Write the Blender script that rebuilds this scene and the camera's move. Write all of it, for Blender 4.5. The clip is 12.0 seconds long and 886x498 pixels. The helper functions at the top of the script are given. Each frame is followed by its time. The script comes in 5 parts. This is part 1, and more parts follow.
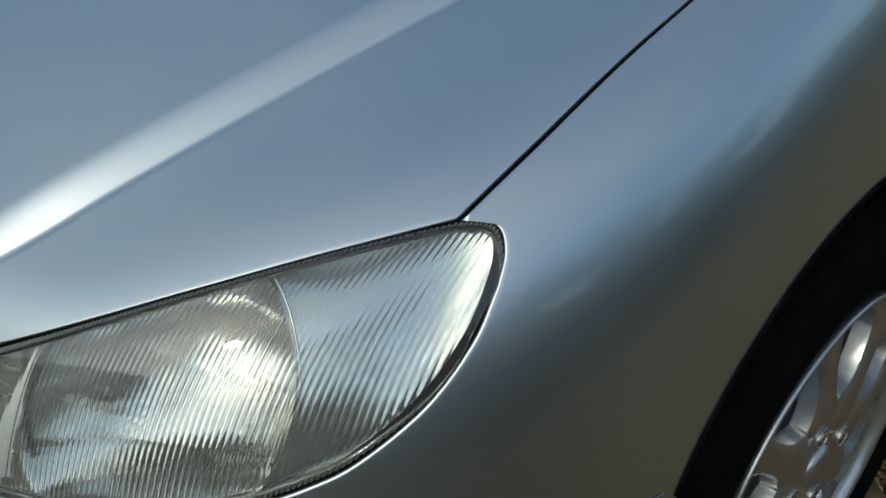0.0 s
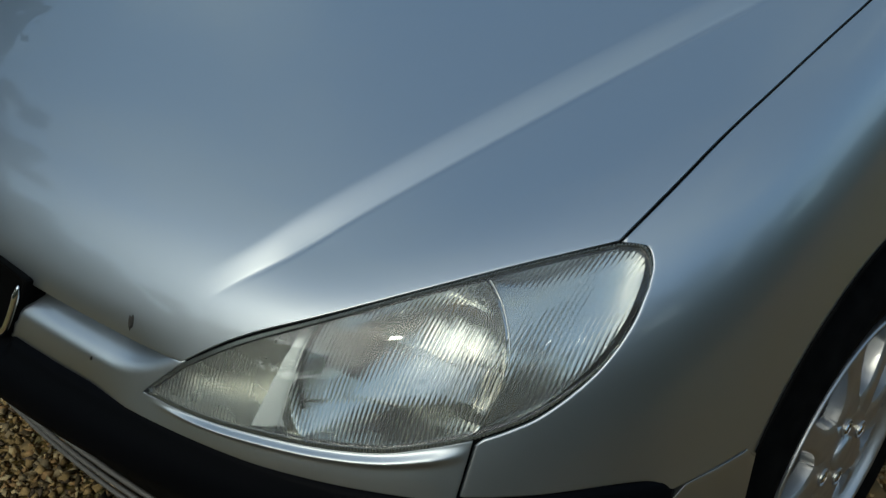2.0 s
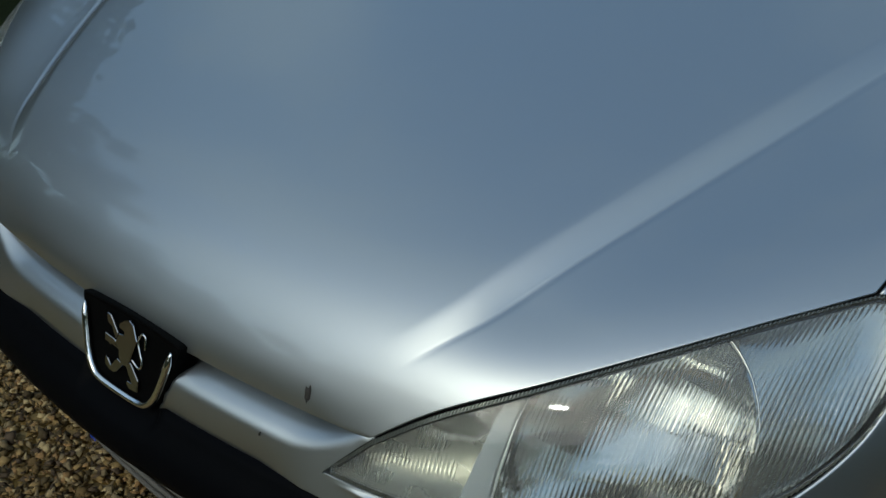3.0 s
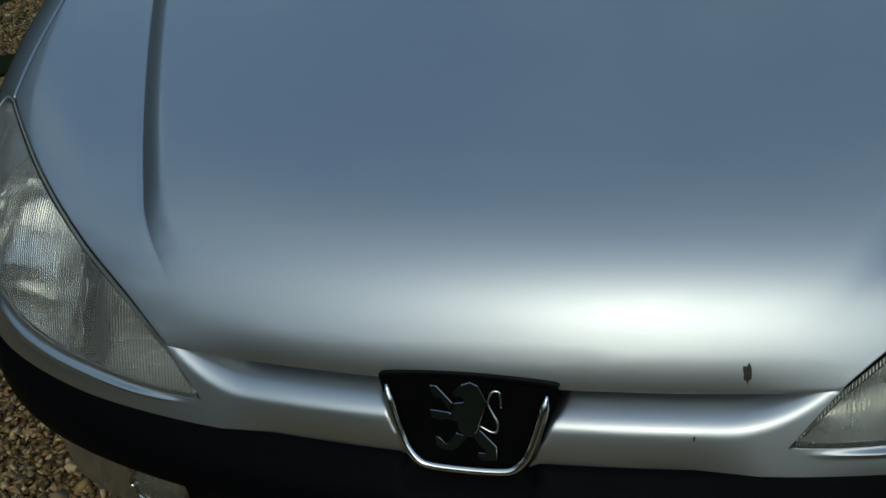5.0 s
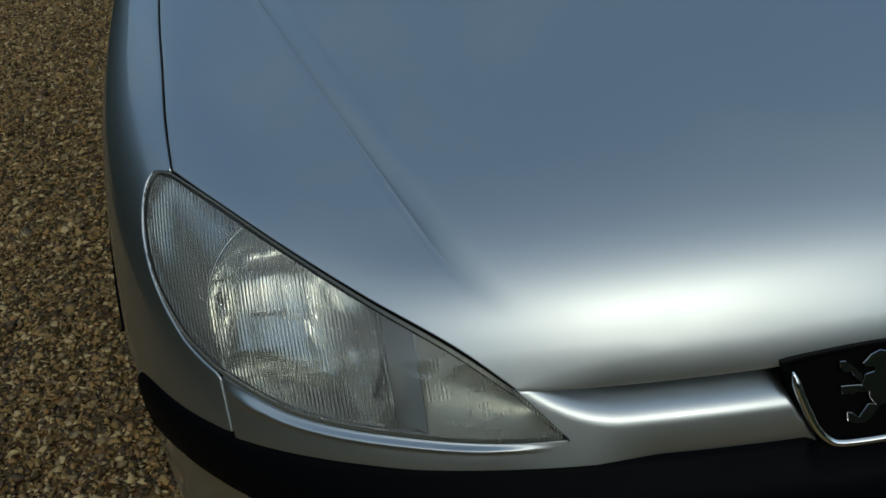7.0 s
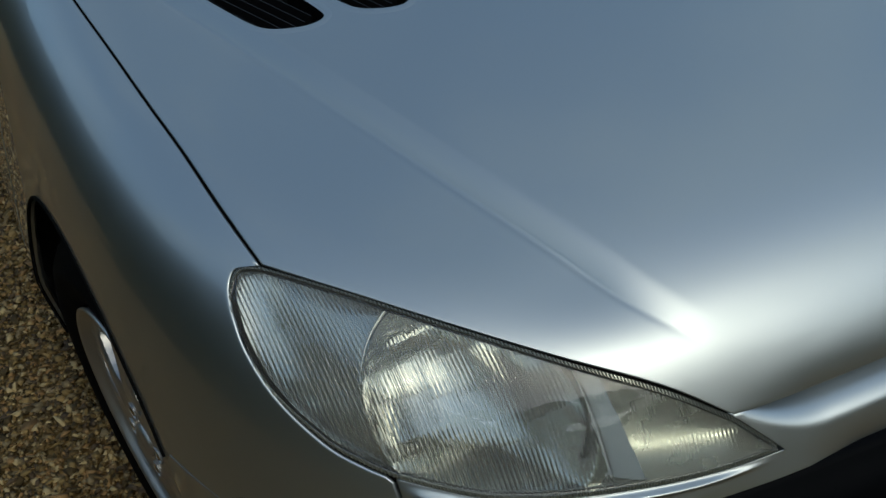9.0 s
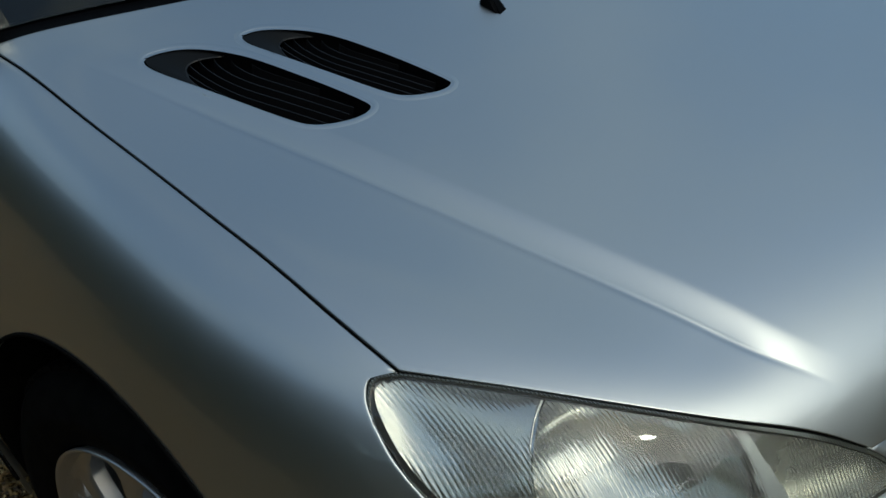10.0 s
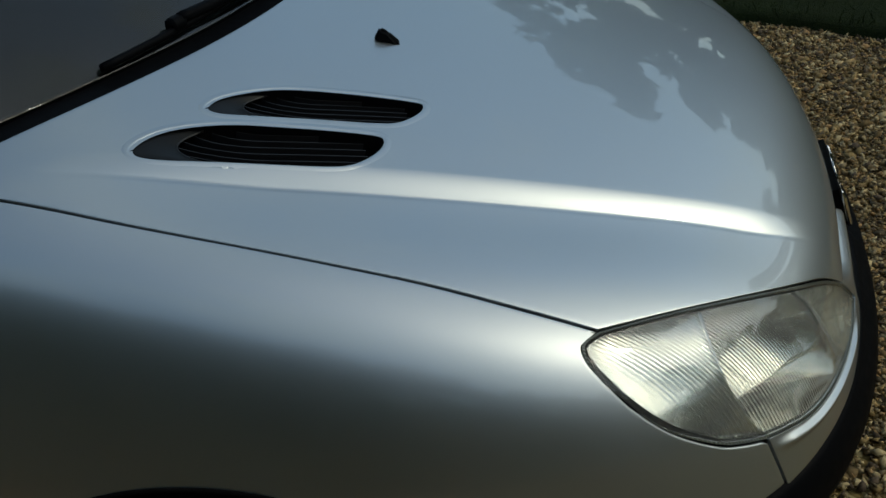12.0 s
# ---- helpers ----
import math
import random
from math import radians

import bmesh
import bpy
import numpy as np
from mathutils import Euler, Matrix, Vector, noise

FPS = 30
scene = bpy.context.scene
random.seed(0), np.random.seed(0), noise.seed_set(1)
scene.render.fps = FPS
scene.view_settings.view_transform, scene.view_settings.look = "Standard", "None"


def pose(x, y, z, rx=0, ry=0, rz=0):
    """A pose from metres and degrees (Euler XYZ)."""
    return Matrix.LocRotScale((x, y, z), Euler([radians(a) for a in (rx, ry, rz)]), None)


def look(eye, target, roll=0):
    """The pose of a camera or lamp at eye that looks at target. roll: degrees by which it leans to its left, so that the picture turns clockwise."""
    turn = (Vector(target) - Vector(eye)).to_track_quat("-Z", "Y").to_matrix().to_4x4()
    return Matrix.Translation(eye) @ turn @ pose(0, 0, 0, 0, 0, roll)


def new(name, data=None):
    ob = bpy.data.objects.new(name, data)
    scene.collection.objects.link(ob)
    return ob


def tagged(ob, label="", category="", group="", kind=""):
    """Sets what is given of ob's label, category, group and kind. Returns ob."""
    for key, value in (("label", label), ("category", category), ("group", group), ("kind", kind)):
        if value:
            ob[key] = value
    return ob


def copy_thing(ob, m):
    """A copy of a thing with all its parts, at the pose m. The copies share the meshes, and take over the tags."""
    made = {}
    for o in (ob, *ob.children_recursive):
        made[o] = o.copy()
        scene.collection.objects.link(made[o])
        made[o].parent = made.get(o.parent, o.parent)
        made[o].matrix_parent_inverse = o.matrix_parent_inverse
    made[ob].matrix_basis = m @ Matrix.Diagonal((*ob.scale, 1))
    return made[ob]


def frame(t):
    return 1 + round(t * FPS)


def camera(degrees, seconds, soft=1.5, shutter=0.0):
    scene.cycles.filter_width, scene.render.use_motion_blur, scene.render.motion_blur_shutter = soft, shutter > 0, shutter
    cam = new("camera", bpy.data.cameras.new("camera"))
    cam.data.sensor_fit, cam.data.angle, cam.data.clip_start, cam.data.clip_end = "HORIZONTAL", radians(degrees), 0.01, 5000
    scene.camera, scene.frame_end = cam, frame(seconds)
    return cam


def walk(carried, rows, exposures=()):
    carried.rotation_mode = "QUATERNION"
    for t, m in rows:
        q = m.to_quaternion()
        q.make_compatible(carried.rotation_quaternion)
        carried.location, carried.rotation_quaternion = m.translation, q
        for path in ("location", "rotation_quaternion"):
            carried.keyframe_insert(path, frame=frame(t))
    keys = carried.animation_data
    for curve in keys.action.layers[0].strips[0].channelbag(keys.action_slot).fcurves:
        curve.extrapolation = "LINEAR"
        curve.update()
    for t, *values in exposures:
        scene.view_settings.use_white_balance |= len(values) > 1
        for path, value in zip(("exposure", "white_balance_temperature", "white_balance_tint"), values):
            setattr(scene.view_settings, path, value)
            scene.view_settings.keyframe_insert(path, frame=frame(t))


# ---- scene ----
# ---------------------------------------------------------------- camera
cam = camera(44.84, 12.0)
walk(cam, [
    (0.0, pose(0.9840, -0.0374, 1.0924, 55.287, 0.157, 41.250)),
    (0.5, pose(1.0068, -0.0934, 1.1342, 55.418, 0.325, 39.783)),
    (1.0, pose(1.0576, -0.2354, 1.2335, 54.380, -1.364, 39.100)),
    (1.5, pose(1.0508, -0.2910, 1.2277, 55.871, -2.124, 38.912)),
    (2.0, pose(1.0127, -0.3481, 1.2184, 58.189, -1.891, 40.227)),
    (2.5, pose(0.9314, -0.3556, 1.1765, 60.868, -0.838, 41.185)),
    (3.0, pose(0.8087, -0.3721, 1.1847, 59.208, -0.187, 40.182)),
    (3.5, pose(0.6631, -0.4503, 1.1917, 57.026, 0.126, 33.196)),
    (3.7, pose(0.5998, -0.4794, 1.2209, 55.586, 2.390, 28.751)),
    (5.3, pose(0.1319, -0.6501, 1.1118, 62.009, 5.008, 12.811)),
    (5.5, pose(0.0582, -0.6722, 1.1196, 62.397, 3.985, 10.965)),
    (6.0, pose(-0.0877, -0.6511, 1.1250, 62.413, 5.863, 8.238)),
    (6.5, pose(-0.2205, -0.6441, 1.1202, 61.872, 5.776, 2.030)),
    (7.0, pose(-0.3523, -0.6261, 1.1493, 60.426, 8.044, -4.749)),
    (7.2, pose(-0.3881, -0.6099, 1.1526, 61.461, 7.828, -6.770)),
    (8.8, pose(-0.7310, -0.4333, 1.2229, 55.816, 7.262, -26.548)),
    (9.0, pose(-0.7600, -0.4156, 1.2282, 56.650, 8.229, -27.022)),
    (9.5, pose(-0.8637, -0.3052, 1.2650, 56.881, 9.064, -32.850)),
    (10.0, pose(-1.0165, -0.2014, 1.2750, 58.180, 7.042, -42.398)),
    (10.5, pose(-1.1512, -0.0798, 1.3098, 56.915, 6.270, -53.679)),
    (11.0, pose(-1.2420, 0.0786, 1.3023, 57.080, 6.913, -62.788)),
    (11.5, pose(-1.3161, 0.2030, 1.3068, 59.406, 5.834, -70.256)),
    (12.0, pose(-1.4265, 0.3482, 1.2940, 59.523, 6.076, -80.604)),
], exposures=[(0.0, 0.22, 6550, -5), (1.2, 0.12, 6550, -5), (2.5, 0.06, 6500, -5), (4.5, -0.18, 6350, -5), (6.5, -0.24, 6450, -5), (9.5, -0.02, 6600, -5), (10.5, 0.0, 6800, -5), (12.0, -0.02, 7000, -5)])

# ---------------------------------------------------------------- light
SUN = Vector((0.07, -0.79, 0.62)).normalized()
world = bpy.data.worlds.new("sky")
scene.world = world
world.use_nodes = True
wn = world.node_tree
sky = wn.nodes.new("ShaderNodeTexSky")
sky.sky_type = "NISHITA"
sky.sun_disc = False
sky.sun_elevation = math.asin(SUN.z)
sky.sun_rotation = math.atan2(SUN.x, SUN.y)
sky.dust_density = 1.8
wn.nodes["Background"].inputs["Strength"].default_value = 0.19
# thin broken cloud over the blue
wco = wn.nodes.new("ShaderNodeTexCoord")
cloud = wn.nodes.new("ShaderNodeTexNoise")
cloud.inputs["Scale"].default_value = 3.0
cloud.inputs["Detail"].default_value = 6.0
cloud.inputs["Roughness"].default_value = 0.55
wn.links.new(wco.outputs["Generated"], cloud.inputs["Vector"])
cover = wn.nodes.new("ShaderNodeMapRange")
cover.inputs["From Min"].default_value, cover.inputs["From Max"].default_value = 0.46, 0.62
cover.inputs["To Min"].default_value, cover.inputs["To Max"].default_value = 0.0, 0.68
wn.links.new(cloud.outputs["Fac"], cover.inputs["Value"])
veil = wn.nodes.new("ShaderNodeMix")
veil.data_type = "RGBA"
veil.inputs["B"].default_value = (2.8, 3.05, 3.3, 1)
wn.links.new(cover.outputs["Result"], veil.inputs["Factor"])
wn.links.new(sky.outputs[0], veil.inputs["A"])
wn.links.new(veil.outputs["Result"], wn.nodes["Background"].inputs["Color"])
sun = new("sun", bpy.data.lights.new("sun", "SUN"))
sun.data.energy = 0.30
sun.data.angle = radians(3.0)
sun.data.color = (1.0, 0.95, 0.87)
sun.matrix_world = look(SUN * 30, (0, 0, 0))

# ---------------------------------------------------------------- materials


def material(name, colour, rough=0.5, metal=0.0, **more):
    m = bpy.data.materials.new(name)
    m.use_nodes = True
    b = m.node_tree.nodes["Principled BSDF"]
    b.inputs["Base Color"].default_value = (*colour, 1)
    b.inputs["Roughness"].default_value = rough
    b.inputs["Metallic"].default_value = metal
    for key, value in more.items():
        b.inputs[key.replace("_", " ")].default_value = value
    return m


def noise_into(m, socket, scale, lo, hi, detail=4.0):
    """Noise between two values, or two colours, into a socket of the shader."""
    t = m.node_tree
    b = t.nodes["Principled BSDF"]
    co = t.nodes.new("ShaderNodeTexCoord")
    n = t.nodes.new("ShaderNodeTexNoise")
    n.inputs["Scale"].default_value = scale
    n.inputs["Detail"].default_value = detail
    t.links.new(co.outputs["Object"], n.inputs["Vector"])
    r = t.nodes.new("ShaderNodeValToRGB")
    lo = lo if isinstance(lo, tuple) else (lo, lo, lo)
    hi = hi if isinstance(hi, tuple) else (hi, hi, hi)
    r.color_ramp.elements[0].position, r.color_ramp.elements[1].position = 0.3, 0.7
    r.color_ramp.elements[0].color, r.color_ramp.elements[1].color = (*lo, 1), (*hi, 1)
    t.links.new(n.outputs["Fac"], r.inputs["Fac"])
    t.links.new(r.outputs["Color"], b.inputs[socket])
    return m


def bump(m, scale, strength, distance=0.002, detail=3.0):
    t = m.node_tree
    co = t.nodes.new("ShaderNodeTexCoord")
    n = t.nodes.new("ShaderNodeTexNoise")
    n.inputs["Scale"].default_value = scale
    n.inputs["Detail"].default_value = detail
    t.links.new(co.outputs["Object"], n.inputs["Vector"])
    k = t.nodes.new("ShaderNodeBump")
    k.inputs["Strength"].default_value = strength
    k.inputs["Distance"].default_value = distance
    t.links.new(n.outputs["Fac"], k.inputs["Height"])
    t.links.new(k.outputs["Normal"], t.nodes["Principled BSDF"].inputs["Normal"])
    return m


paint = material("silver_paint", (0.47, 0.505, 0.53), 0.35, 1.0, Coat_Weight=1.0, Coat_Roughness=0.012)
noise_into(paint, "Roughness", 14.0, 0.395, 0.415, 3.0)
strip_black = noise_into(material("black_plastic", (0.0022, 0.0025, 0.0034), 0.5, Specular_IOR_Level=0.03), "Roughness", 60.0, 0.48, 0.56)
bump(strip_black, 1500.0, 0.15, 0.0004)
gloss_black = material("gloss_black", (0.003, 0.003, 0.0035), 0.38, Specular_IOR_Level=0.16)
ramp_black = material("ramp_black", (0.005, 0.0055, 0.006), 0.36, Specular_IOR_Level=0.16)
grille_grey = noise_into(material("grille_grey", (0.12, 0.115, 0.105), 0.5, Specular_IOR_Level=0.4), "Roughness", 50.0, 0.4, 0.6)
slat_black = material("slat_black", (0.006, 0.006, 0.007), 0.3, Specular_IOR_Level=0.5)
rubber = noise_into(material("rubber", (0.012, 0.012, 0.012), 0.8, Specular_IOR_Level=0.03), "Base Color", 40.0, (0.002, 0.002, 0.002), (0.005, 0.005, 0.005))
chrome = noise_into(material("chrome", (0.82, 0.82, 0.82), 0.06, 1.0), "Roughness", 30.0, 0.04, 0.1)
lamp_chrome = noise_into(material("lamp_reflector", (0.75, 0.76, 0.73), 0.06, 1.0), "Roughness", 35.0, 0.02, 0.06)
lamp_satin = noise_into(material("lamp_satin", (0.60, 0.62, 0.61), 0.12, 1.0), "Roughness", 35.0, 0.08, 0.15)
lamp_dull = material("lamp_dull", (0.165, 0.18, 0.19), 0.30, 1.0)
lamp_teeth = material("lens_border", (0.30, 0.31, 0.28), 0.16, 0.7)
lamp_grey = noise_into(material("lamp_grey", (0.27, 0.275, 0.235), 0.26, 0.75), "Roughness", 40.0, 0.2, 0.32)
lens_glass = material("lens_glass", (0.95, 0.96, 0.93), 0.0, 0.0, Transmission_Weight=0.96, IOR=1.46)
alloy = noise_into(material("alloy", (0.46, 0.46, 0.46), 0.34, 0.9, Coat_Weight=0.5), "Roughness", 50.0, 0.28, 0.42)
dark_metal = material("dark_metal", (0.05, 0.048, 0.045), 0.6, 0.6)
window_glass = material("window_glass", (0.06, 0.085, 0.085), 0.0, 0.0, Transmission_Weight=1.0, IOR=1.02, Coat_Weight=1.0, Coat_Roughness=0.0)
interior = noise_into(material("dark_trim", (0.02, 0.02, 0.022), 0.8), "Base Color", 6.0, (0.012, 0.012, 0.014), (0.03, 0.03, 0.032))
emblem_mat = material("emblem_chrome", (0.36, 0.36, 0.36), 0.12, 1.0)

# ---------------------------------------------------------------- body surface
# The outer skin is one smooth implicit form: a sloping crowned top, a rounded front and two sides, blended.
BLEND = 0.04
LIP = [1.0]


def crease_x(y):
    yy = np.clip(y, 0.1, 0.9)
    return 0.16143 * yy**3 - 0.32536 * yy**2 + 0.58325 * yy + 0.23727 - 0.018 * np.clip((0.235 - y) / 0.07, 0, 1.2) ** 2


def skin(p):
    x, y, z = np.abs(p[..., 0]), p[..., 1], p[..., 2]
    yt = np.where(y > 0.85, 0.85 + 0.35 * (1 - np.exp(-np.clip(y - 0.85, 0, 9) / 0.35)), y)
    top = z - (0.605 + 0.46 * yt - 0.09 * yt * yt - 0.122 * x * x)
    # the raised middle of the bonnet: the sheet drops at a fold and swings back up towards the joint
    d = crease_x(y) - x
    grow = np.clip((y - 0.150) / 0.11, 0, 1)
    fade = np.clip((0.95 - y) / 0.26, 0, 1)
    drop = 0.0120 * grow * grow * (3 - 2 * grow) * fade * fade * (3 - 2 * fade)
    # an even slope with a soft shoulder above and a tight fold below, then a slow swing back up
    s = np.clip(d / 0.027, 0, 1)
    band = (1 - s) ** 1.5
    out = np.clip(-d / 0.15, 0, 1)
    foot = np.where(d > 0, band, 1 - out * out * (3 - 2 * out))
    foot = foot + 0.08 * np.exp(-(((d + 0.0028) / 0.0032) ** 2))
    top = (top + drop * foot) / 1.09
    front = 0.085 + 0.25 * x**2 + 1.34 * x**6 + 0.29 * (z - 0.52) - y
    front = front / np.sqrt(1.08 + (0.5 * x + 8.04 * x**5) ** 2)
    lip = np.where(z > 0.566, np.clip((0.600 - z) / 0.034, 0, 1) ** 2, 0.5 + 0.5 * np.cos(np.pi * np.clip((0.566 - z) / 0.02, 0, 1)))
    front = front + 0.0050 * LIP[0] * lip * np.clip((0.310 - x) / 0.09, 0, 1)
    low = np.clip(0.46 - z, 0, 1)
    side = x - (0.80 - 0.18 * (np.maximum(z, 0.4) - 0.5) - 0.045 * np.clip(1.2 - y, 0, 2) ** 2 - 0.5 * low * low)
    e = [np.exp(np.clip(v / BLEND, -40, 8)) for v in (top, front, side)]
    return BLEND * np.log(e[0] + e[1] + e[2])


def gradient(p):
    g = np.empty_like(p)
    for k in range(3):
        h = np.zeros(3)
        h[k] = 2e-4
        g[..., k] = (skin(p + h) - skin(p - h)) / 4e-4
    return g


def normals(p):
    g = gradient(p)
    return g / np.linalg.norm(g, axis=-1, keepdims=True)


def onto(p, off=0.0):
    """Move points onto the skin, or a surface that far outside it."""
    p = np.array(p, float)
    for _ in range(7):
        g = gradient(p)
        p = p - ((skin(p) - off) / (g * g).sum(-1))[..., None] * g
    return p


def front_y(x, z):
    """How far ahead the skin lies at (x, z), seen from the front."""
    x, z = np.broadcast_arrays(np.asarray(x, float), np.asarray(z, float))
    lo, hi = np.full(x.shape, -0.2), np.full(x.shape, 0.9)
    for _ in range(36):
        mid = (lo + hi) / 2
        out = skin(np.stack([x, mid, z], -1)) > 0
        lo, hi = np.where(out, mid, lo), np.where(out, hi, mid)
    return (lo + hi) / 2


def top_z(x, y):
    """Height of the skin over (x, y)."""
    lo, hi = np.full(x.shape, 0.3), np.full(x.shape, 1.3)
    for _ in range(36):
        mid = (lo + hi) / 2
        out = skin(np.stack([x, y, mid], -1)) > 0
        lo, hi = np.where(out, lo, mid), np.where(out, mid, hi)
    return (lo + hi) / 2


def spline(pts, n):
    """A smooth line through points, n samples at even distances."""
    p = np.array(pts, float)
    p = np.vstack([2 * p[0] - p[1], p, 2 * p[-1] - p[-2]])
    out = []
    for i in range(1, len(p) - 2):
        t = np.linspace(0, 1, 24, endpoint=False)[:, None]
        a, b, c, d = p[i - 1], p[i], p[i + 1], p[i + 2]
        out.append(0.5 * (2 * b + (c - a) * t + (2 * a - 5 * b + 4 * c - d) * t**2 + (3 * b - a - 3 * c + d) * t**3))
    out = np.vstack(out + [p[-2:-1]])
    s = np.r_[0, np.cumsum(np.linalg.norm(np.diff(out, axis=0), axis=1))]
    q = np.linspace(0, s[-1], n)
    return np.stack([np.interp(q, s, out[:, k]) for k in range(out.shape[1])], 1)


def mesh_object(name, verts, faces, mat, parent=None, smooth=True, label=""):
    me = bpy.data.meshes.new(name)
    me.from_pydata([tuple(v) for v in np.asarray(verts, float).tolist()], [], faces)
    me.materials.append(mat)
    if smooth:
        me.polygons.foreach_set("use_smooth", [True] * len(me.polygons))
    me.update()
    ob = new(name, me)
    ob.parent = parent
    if label:
        tagged(ob, label)
    return ob


def grid_faces(nu, nv, flip=False, wrap_u=False, start=0):
    out = []
    for i in range(nu if wrap_u else nu - 1):
        a, b = i, (i + 1) % nu
        for j in range(nv - 1):
            q = (start + a * nv + j, start + b * nv + j, start + b * nv + j + 1, start + a * nv + j + 1)
            out.append(q[::-1] if flip else q)
    return out


def panel(name, grid, mat, parent, hem=0.014, round_=0.002, keep=None, label="", nrm=None):
    """A sheet from a grid of points (nu, nv, 3), its rim rounded over and turned in. Faces look along the skin's normal."""
    nu, nv = grid.shape[:2]
    verts = grid.reshape(-1, 3)
    n = normals(verts) if nrm is None else nrm.reshape(-1, 3)
    a = grid[nu // 2, nv // 2]
    cr = np.cross(grid[nu // 2 + 1, nv // 2] - a, grid[nu // 2, nv // 2 + 1] - a)
    flip = bool(cr @ n.reshape(nu, nv, 3)[nu // 2, nv // 2] < 0)
    faces = grid_faces(nu, nv, flip)
    if keep is not None:
        mid = (grid[:-1, :-1] + grid[1:, 1:] + grid[1:, :-1] + grid[:-1, 1:]) / 4
        faces = [q for q, k in zip(faces, keep(mid.reshape(-1, 3))) if k]
    idx = np.arange(nu * nv).reshape(nu, nv)
    loop = np.concatenate([idx[:-1, 0], idx[-1, :-1], idx[:0:-1, -1], idx[0, :0:-1]])
    inner = np.clip(np.stack(np.unravel_index(loop, (nu, nv)), 1), 1, [nu - 2, nv - 2])
    inward = verts[loop] - grid[inner[:, 0], inner[:, 1]]
    ln = n[loop]
    inward = inward - (inward * ln).sum(1)[:, None] * ln
    o = inward / np.maximum(np.linalg.norm(inward, axis=1), 1e-9)[:, None]
    rings = [verts[loop]]
    for side, deep in ((0.5, 0.13), (0.87, 0.5), (1.0, 1.0)):
        rings.append(verts[loop] + o * side * round_ - ln * deep * round_)
    rings.append(verts[loop] + o * round_ - ln * hem)
    all_v, m = [verts], len(loop)
    base = len(verts)
    prev = loop
    for r in rings[1:]:
        cur = np.arange(base, base + m)
        all_v.append(r)
        base += m
        for k in range(m):
            q = (int(prev[k]), int(cur[k]), int(cur[(k + 1) % m]), int(prev[(k + 1) % m]))
            faces.append(q[::-1] if flip else q)
        prev = cur
    return mesh_object(name, np.vstack(all_v), faces, mat, parent, True, label)


def ruled(a, b, nv, e0=0.0, e1=0.0, snap=True):
    t = np.linspace(e0, 1 - e1, nv)[None, :, None]
    g = a[:, None] * (1 - t) + b[:, None] * t
    return onto(g) if snap else g


def mirrored(g):
    return g * np.array([-1.0, 1, 1])


def tube(name, path, radius, mat, parent, n=10, closed=False, label="", taper=None):
    """A round rod along a line of points."""
    p = np.asarray(path, float)
    t = np.gradient(p, axis=0)
    t /= np.maximum(np.linalg.norm(t, axis=1), 1e-9)[:, None]
    up = np.array([0.12, 0.2, 0.97])
    s = np.cross(t, up)
    s /= np.linalg.norm(s, axis=1)[:, None]
    w = np.cross(s, t)
    r = np.full(len(p), radius) if taper is None else radius * np.asarray(taper)
    an = np.linspace(0, 2 * np.pi, n, endpoint=False)
    v = p[:, None] + r[:, None, None] * (np.cos(an)[None, :, None] * s[:, None] + np.sin(an)[None, :, None] * w[:, None])
    faces = []
    for i in range(len(p) - 1):
        for j in range(n):
            faces.append((i * n + j, i * n + (j + 1) % n, (i + 1) * n + (j + 1) % n, (i + 1) * n + j))
    faces += [tuple(range(n))[::-1], tuple(range((len(p) - 1) * n, len(p) * n))]
    return mesh_object(name, v.reshape(-1, 3), faces, mat, parent, True, label)


# ---------------------------------------------------------------- the lines of the panels (left half, x > 0)
GAP_CORNER = (0.613, 0.399, 0.719)
HOOD_LAMP = (0.305, 0.130, 0.571)
TIP = (0.266, 0.108, 0.527)
JOINT = (0.580, 0.238, 0.566)
gap_line = [GAP_CORNER, (0.622, 0.463, 0.748), (0.629, 0.550, 0.78), (0.637, 0.625, 0.807), (0.645, 0.722, 0.836), (0.654, 0.821, 0.863), (0.661, 0.92, 0.89), (0.668, 1.0, 0.905)]
lamp_top = [HOOD_LAMP, (0.355, 0.160, 0.607), (0.424, 0.205, 0.644), (0.502, 0.275, 0.679), (0.57, 0.349, 0.705), GAP_CORNER]
lamp_outer = [GAP_CORNER, (0.630, 0.413, 0.716), (0.643, 0.407, 0.706), (0.6505, 0.392, 0.69), (0.6525, 0.366, 0.66), (0.6435, 0.331, 0.625), (0.621, 0.289, 0.592), (0.601, 0.262, 0.577), JOINT]
lamp_low = [JOINT, (0.552, 0.214, 0.556), (0.515, 0.187, 0.545), (0.467, 0.162, 0.538), (0.414, 0.142, 0.533), (0.358, 0.125, 0.528), (0.31, 0.115, 0.526), TIP]
band_low = [(0.0, 0.084, 0.507), (0.062, 0.085, 0.507), (0.18, 0.092, 0.507), (0.28, 0.103, 0.505), (0.38, 0.122, 0.506), (0.46, 0.15, 0.509), (0.53, 0.184, 0.511), (0.579, 0.219, 0.511)]
trim_top = [(0.579, 0.219, 0.511), (0.63, 0.268, 0.511), (0.675, 0.333, 0.508), (0.70, 0.371, 0.499), (0.710, 0.383, 0.482)]
seam_line = [(0.710, 0.383, 0.482), (0.727, 0.43, 0.487), (0.745, 0.481, 0.492)]
ARCH = (0.771, 0.321, 0.326)


def arch_point(deg):
    y, z, r = ARCH
    return (0.78, y - r * math.cos(radians(deg)), z + r * math.sin(radians(deg)))


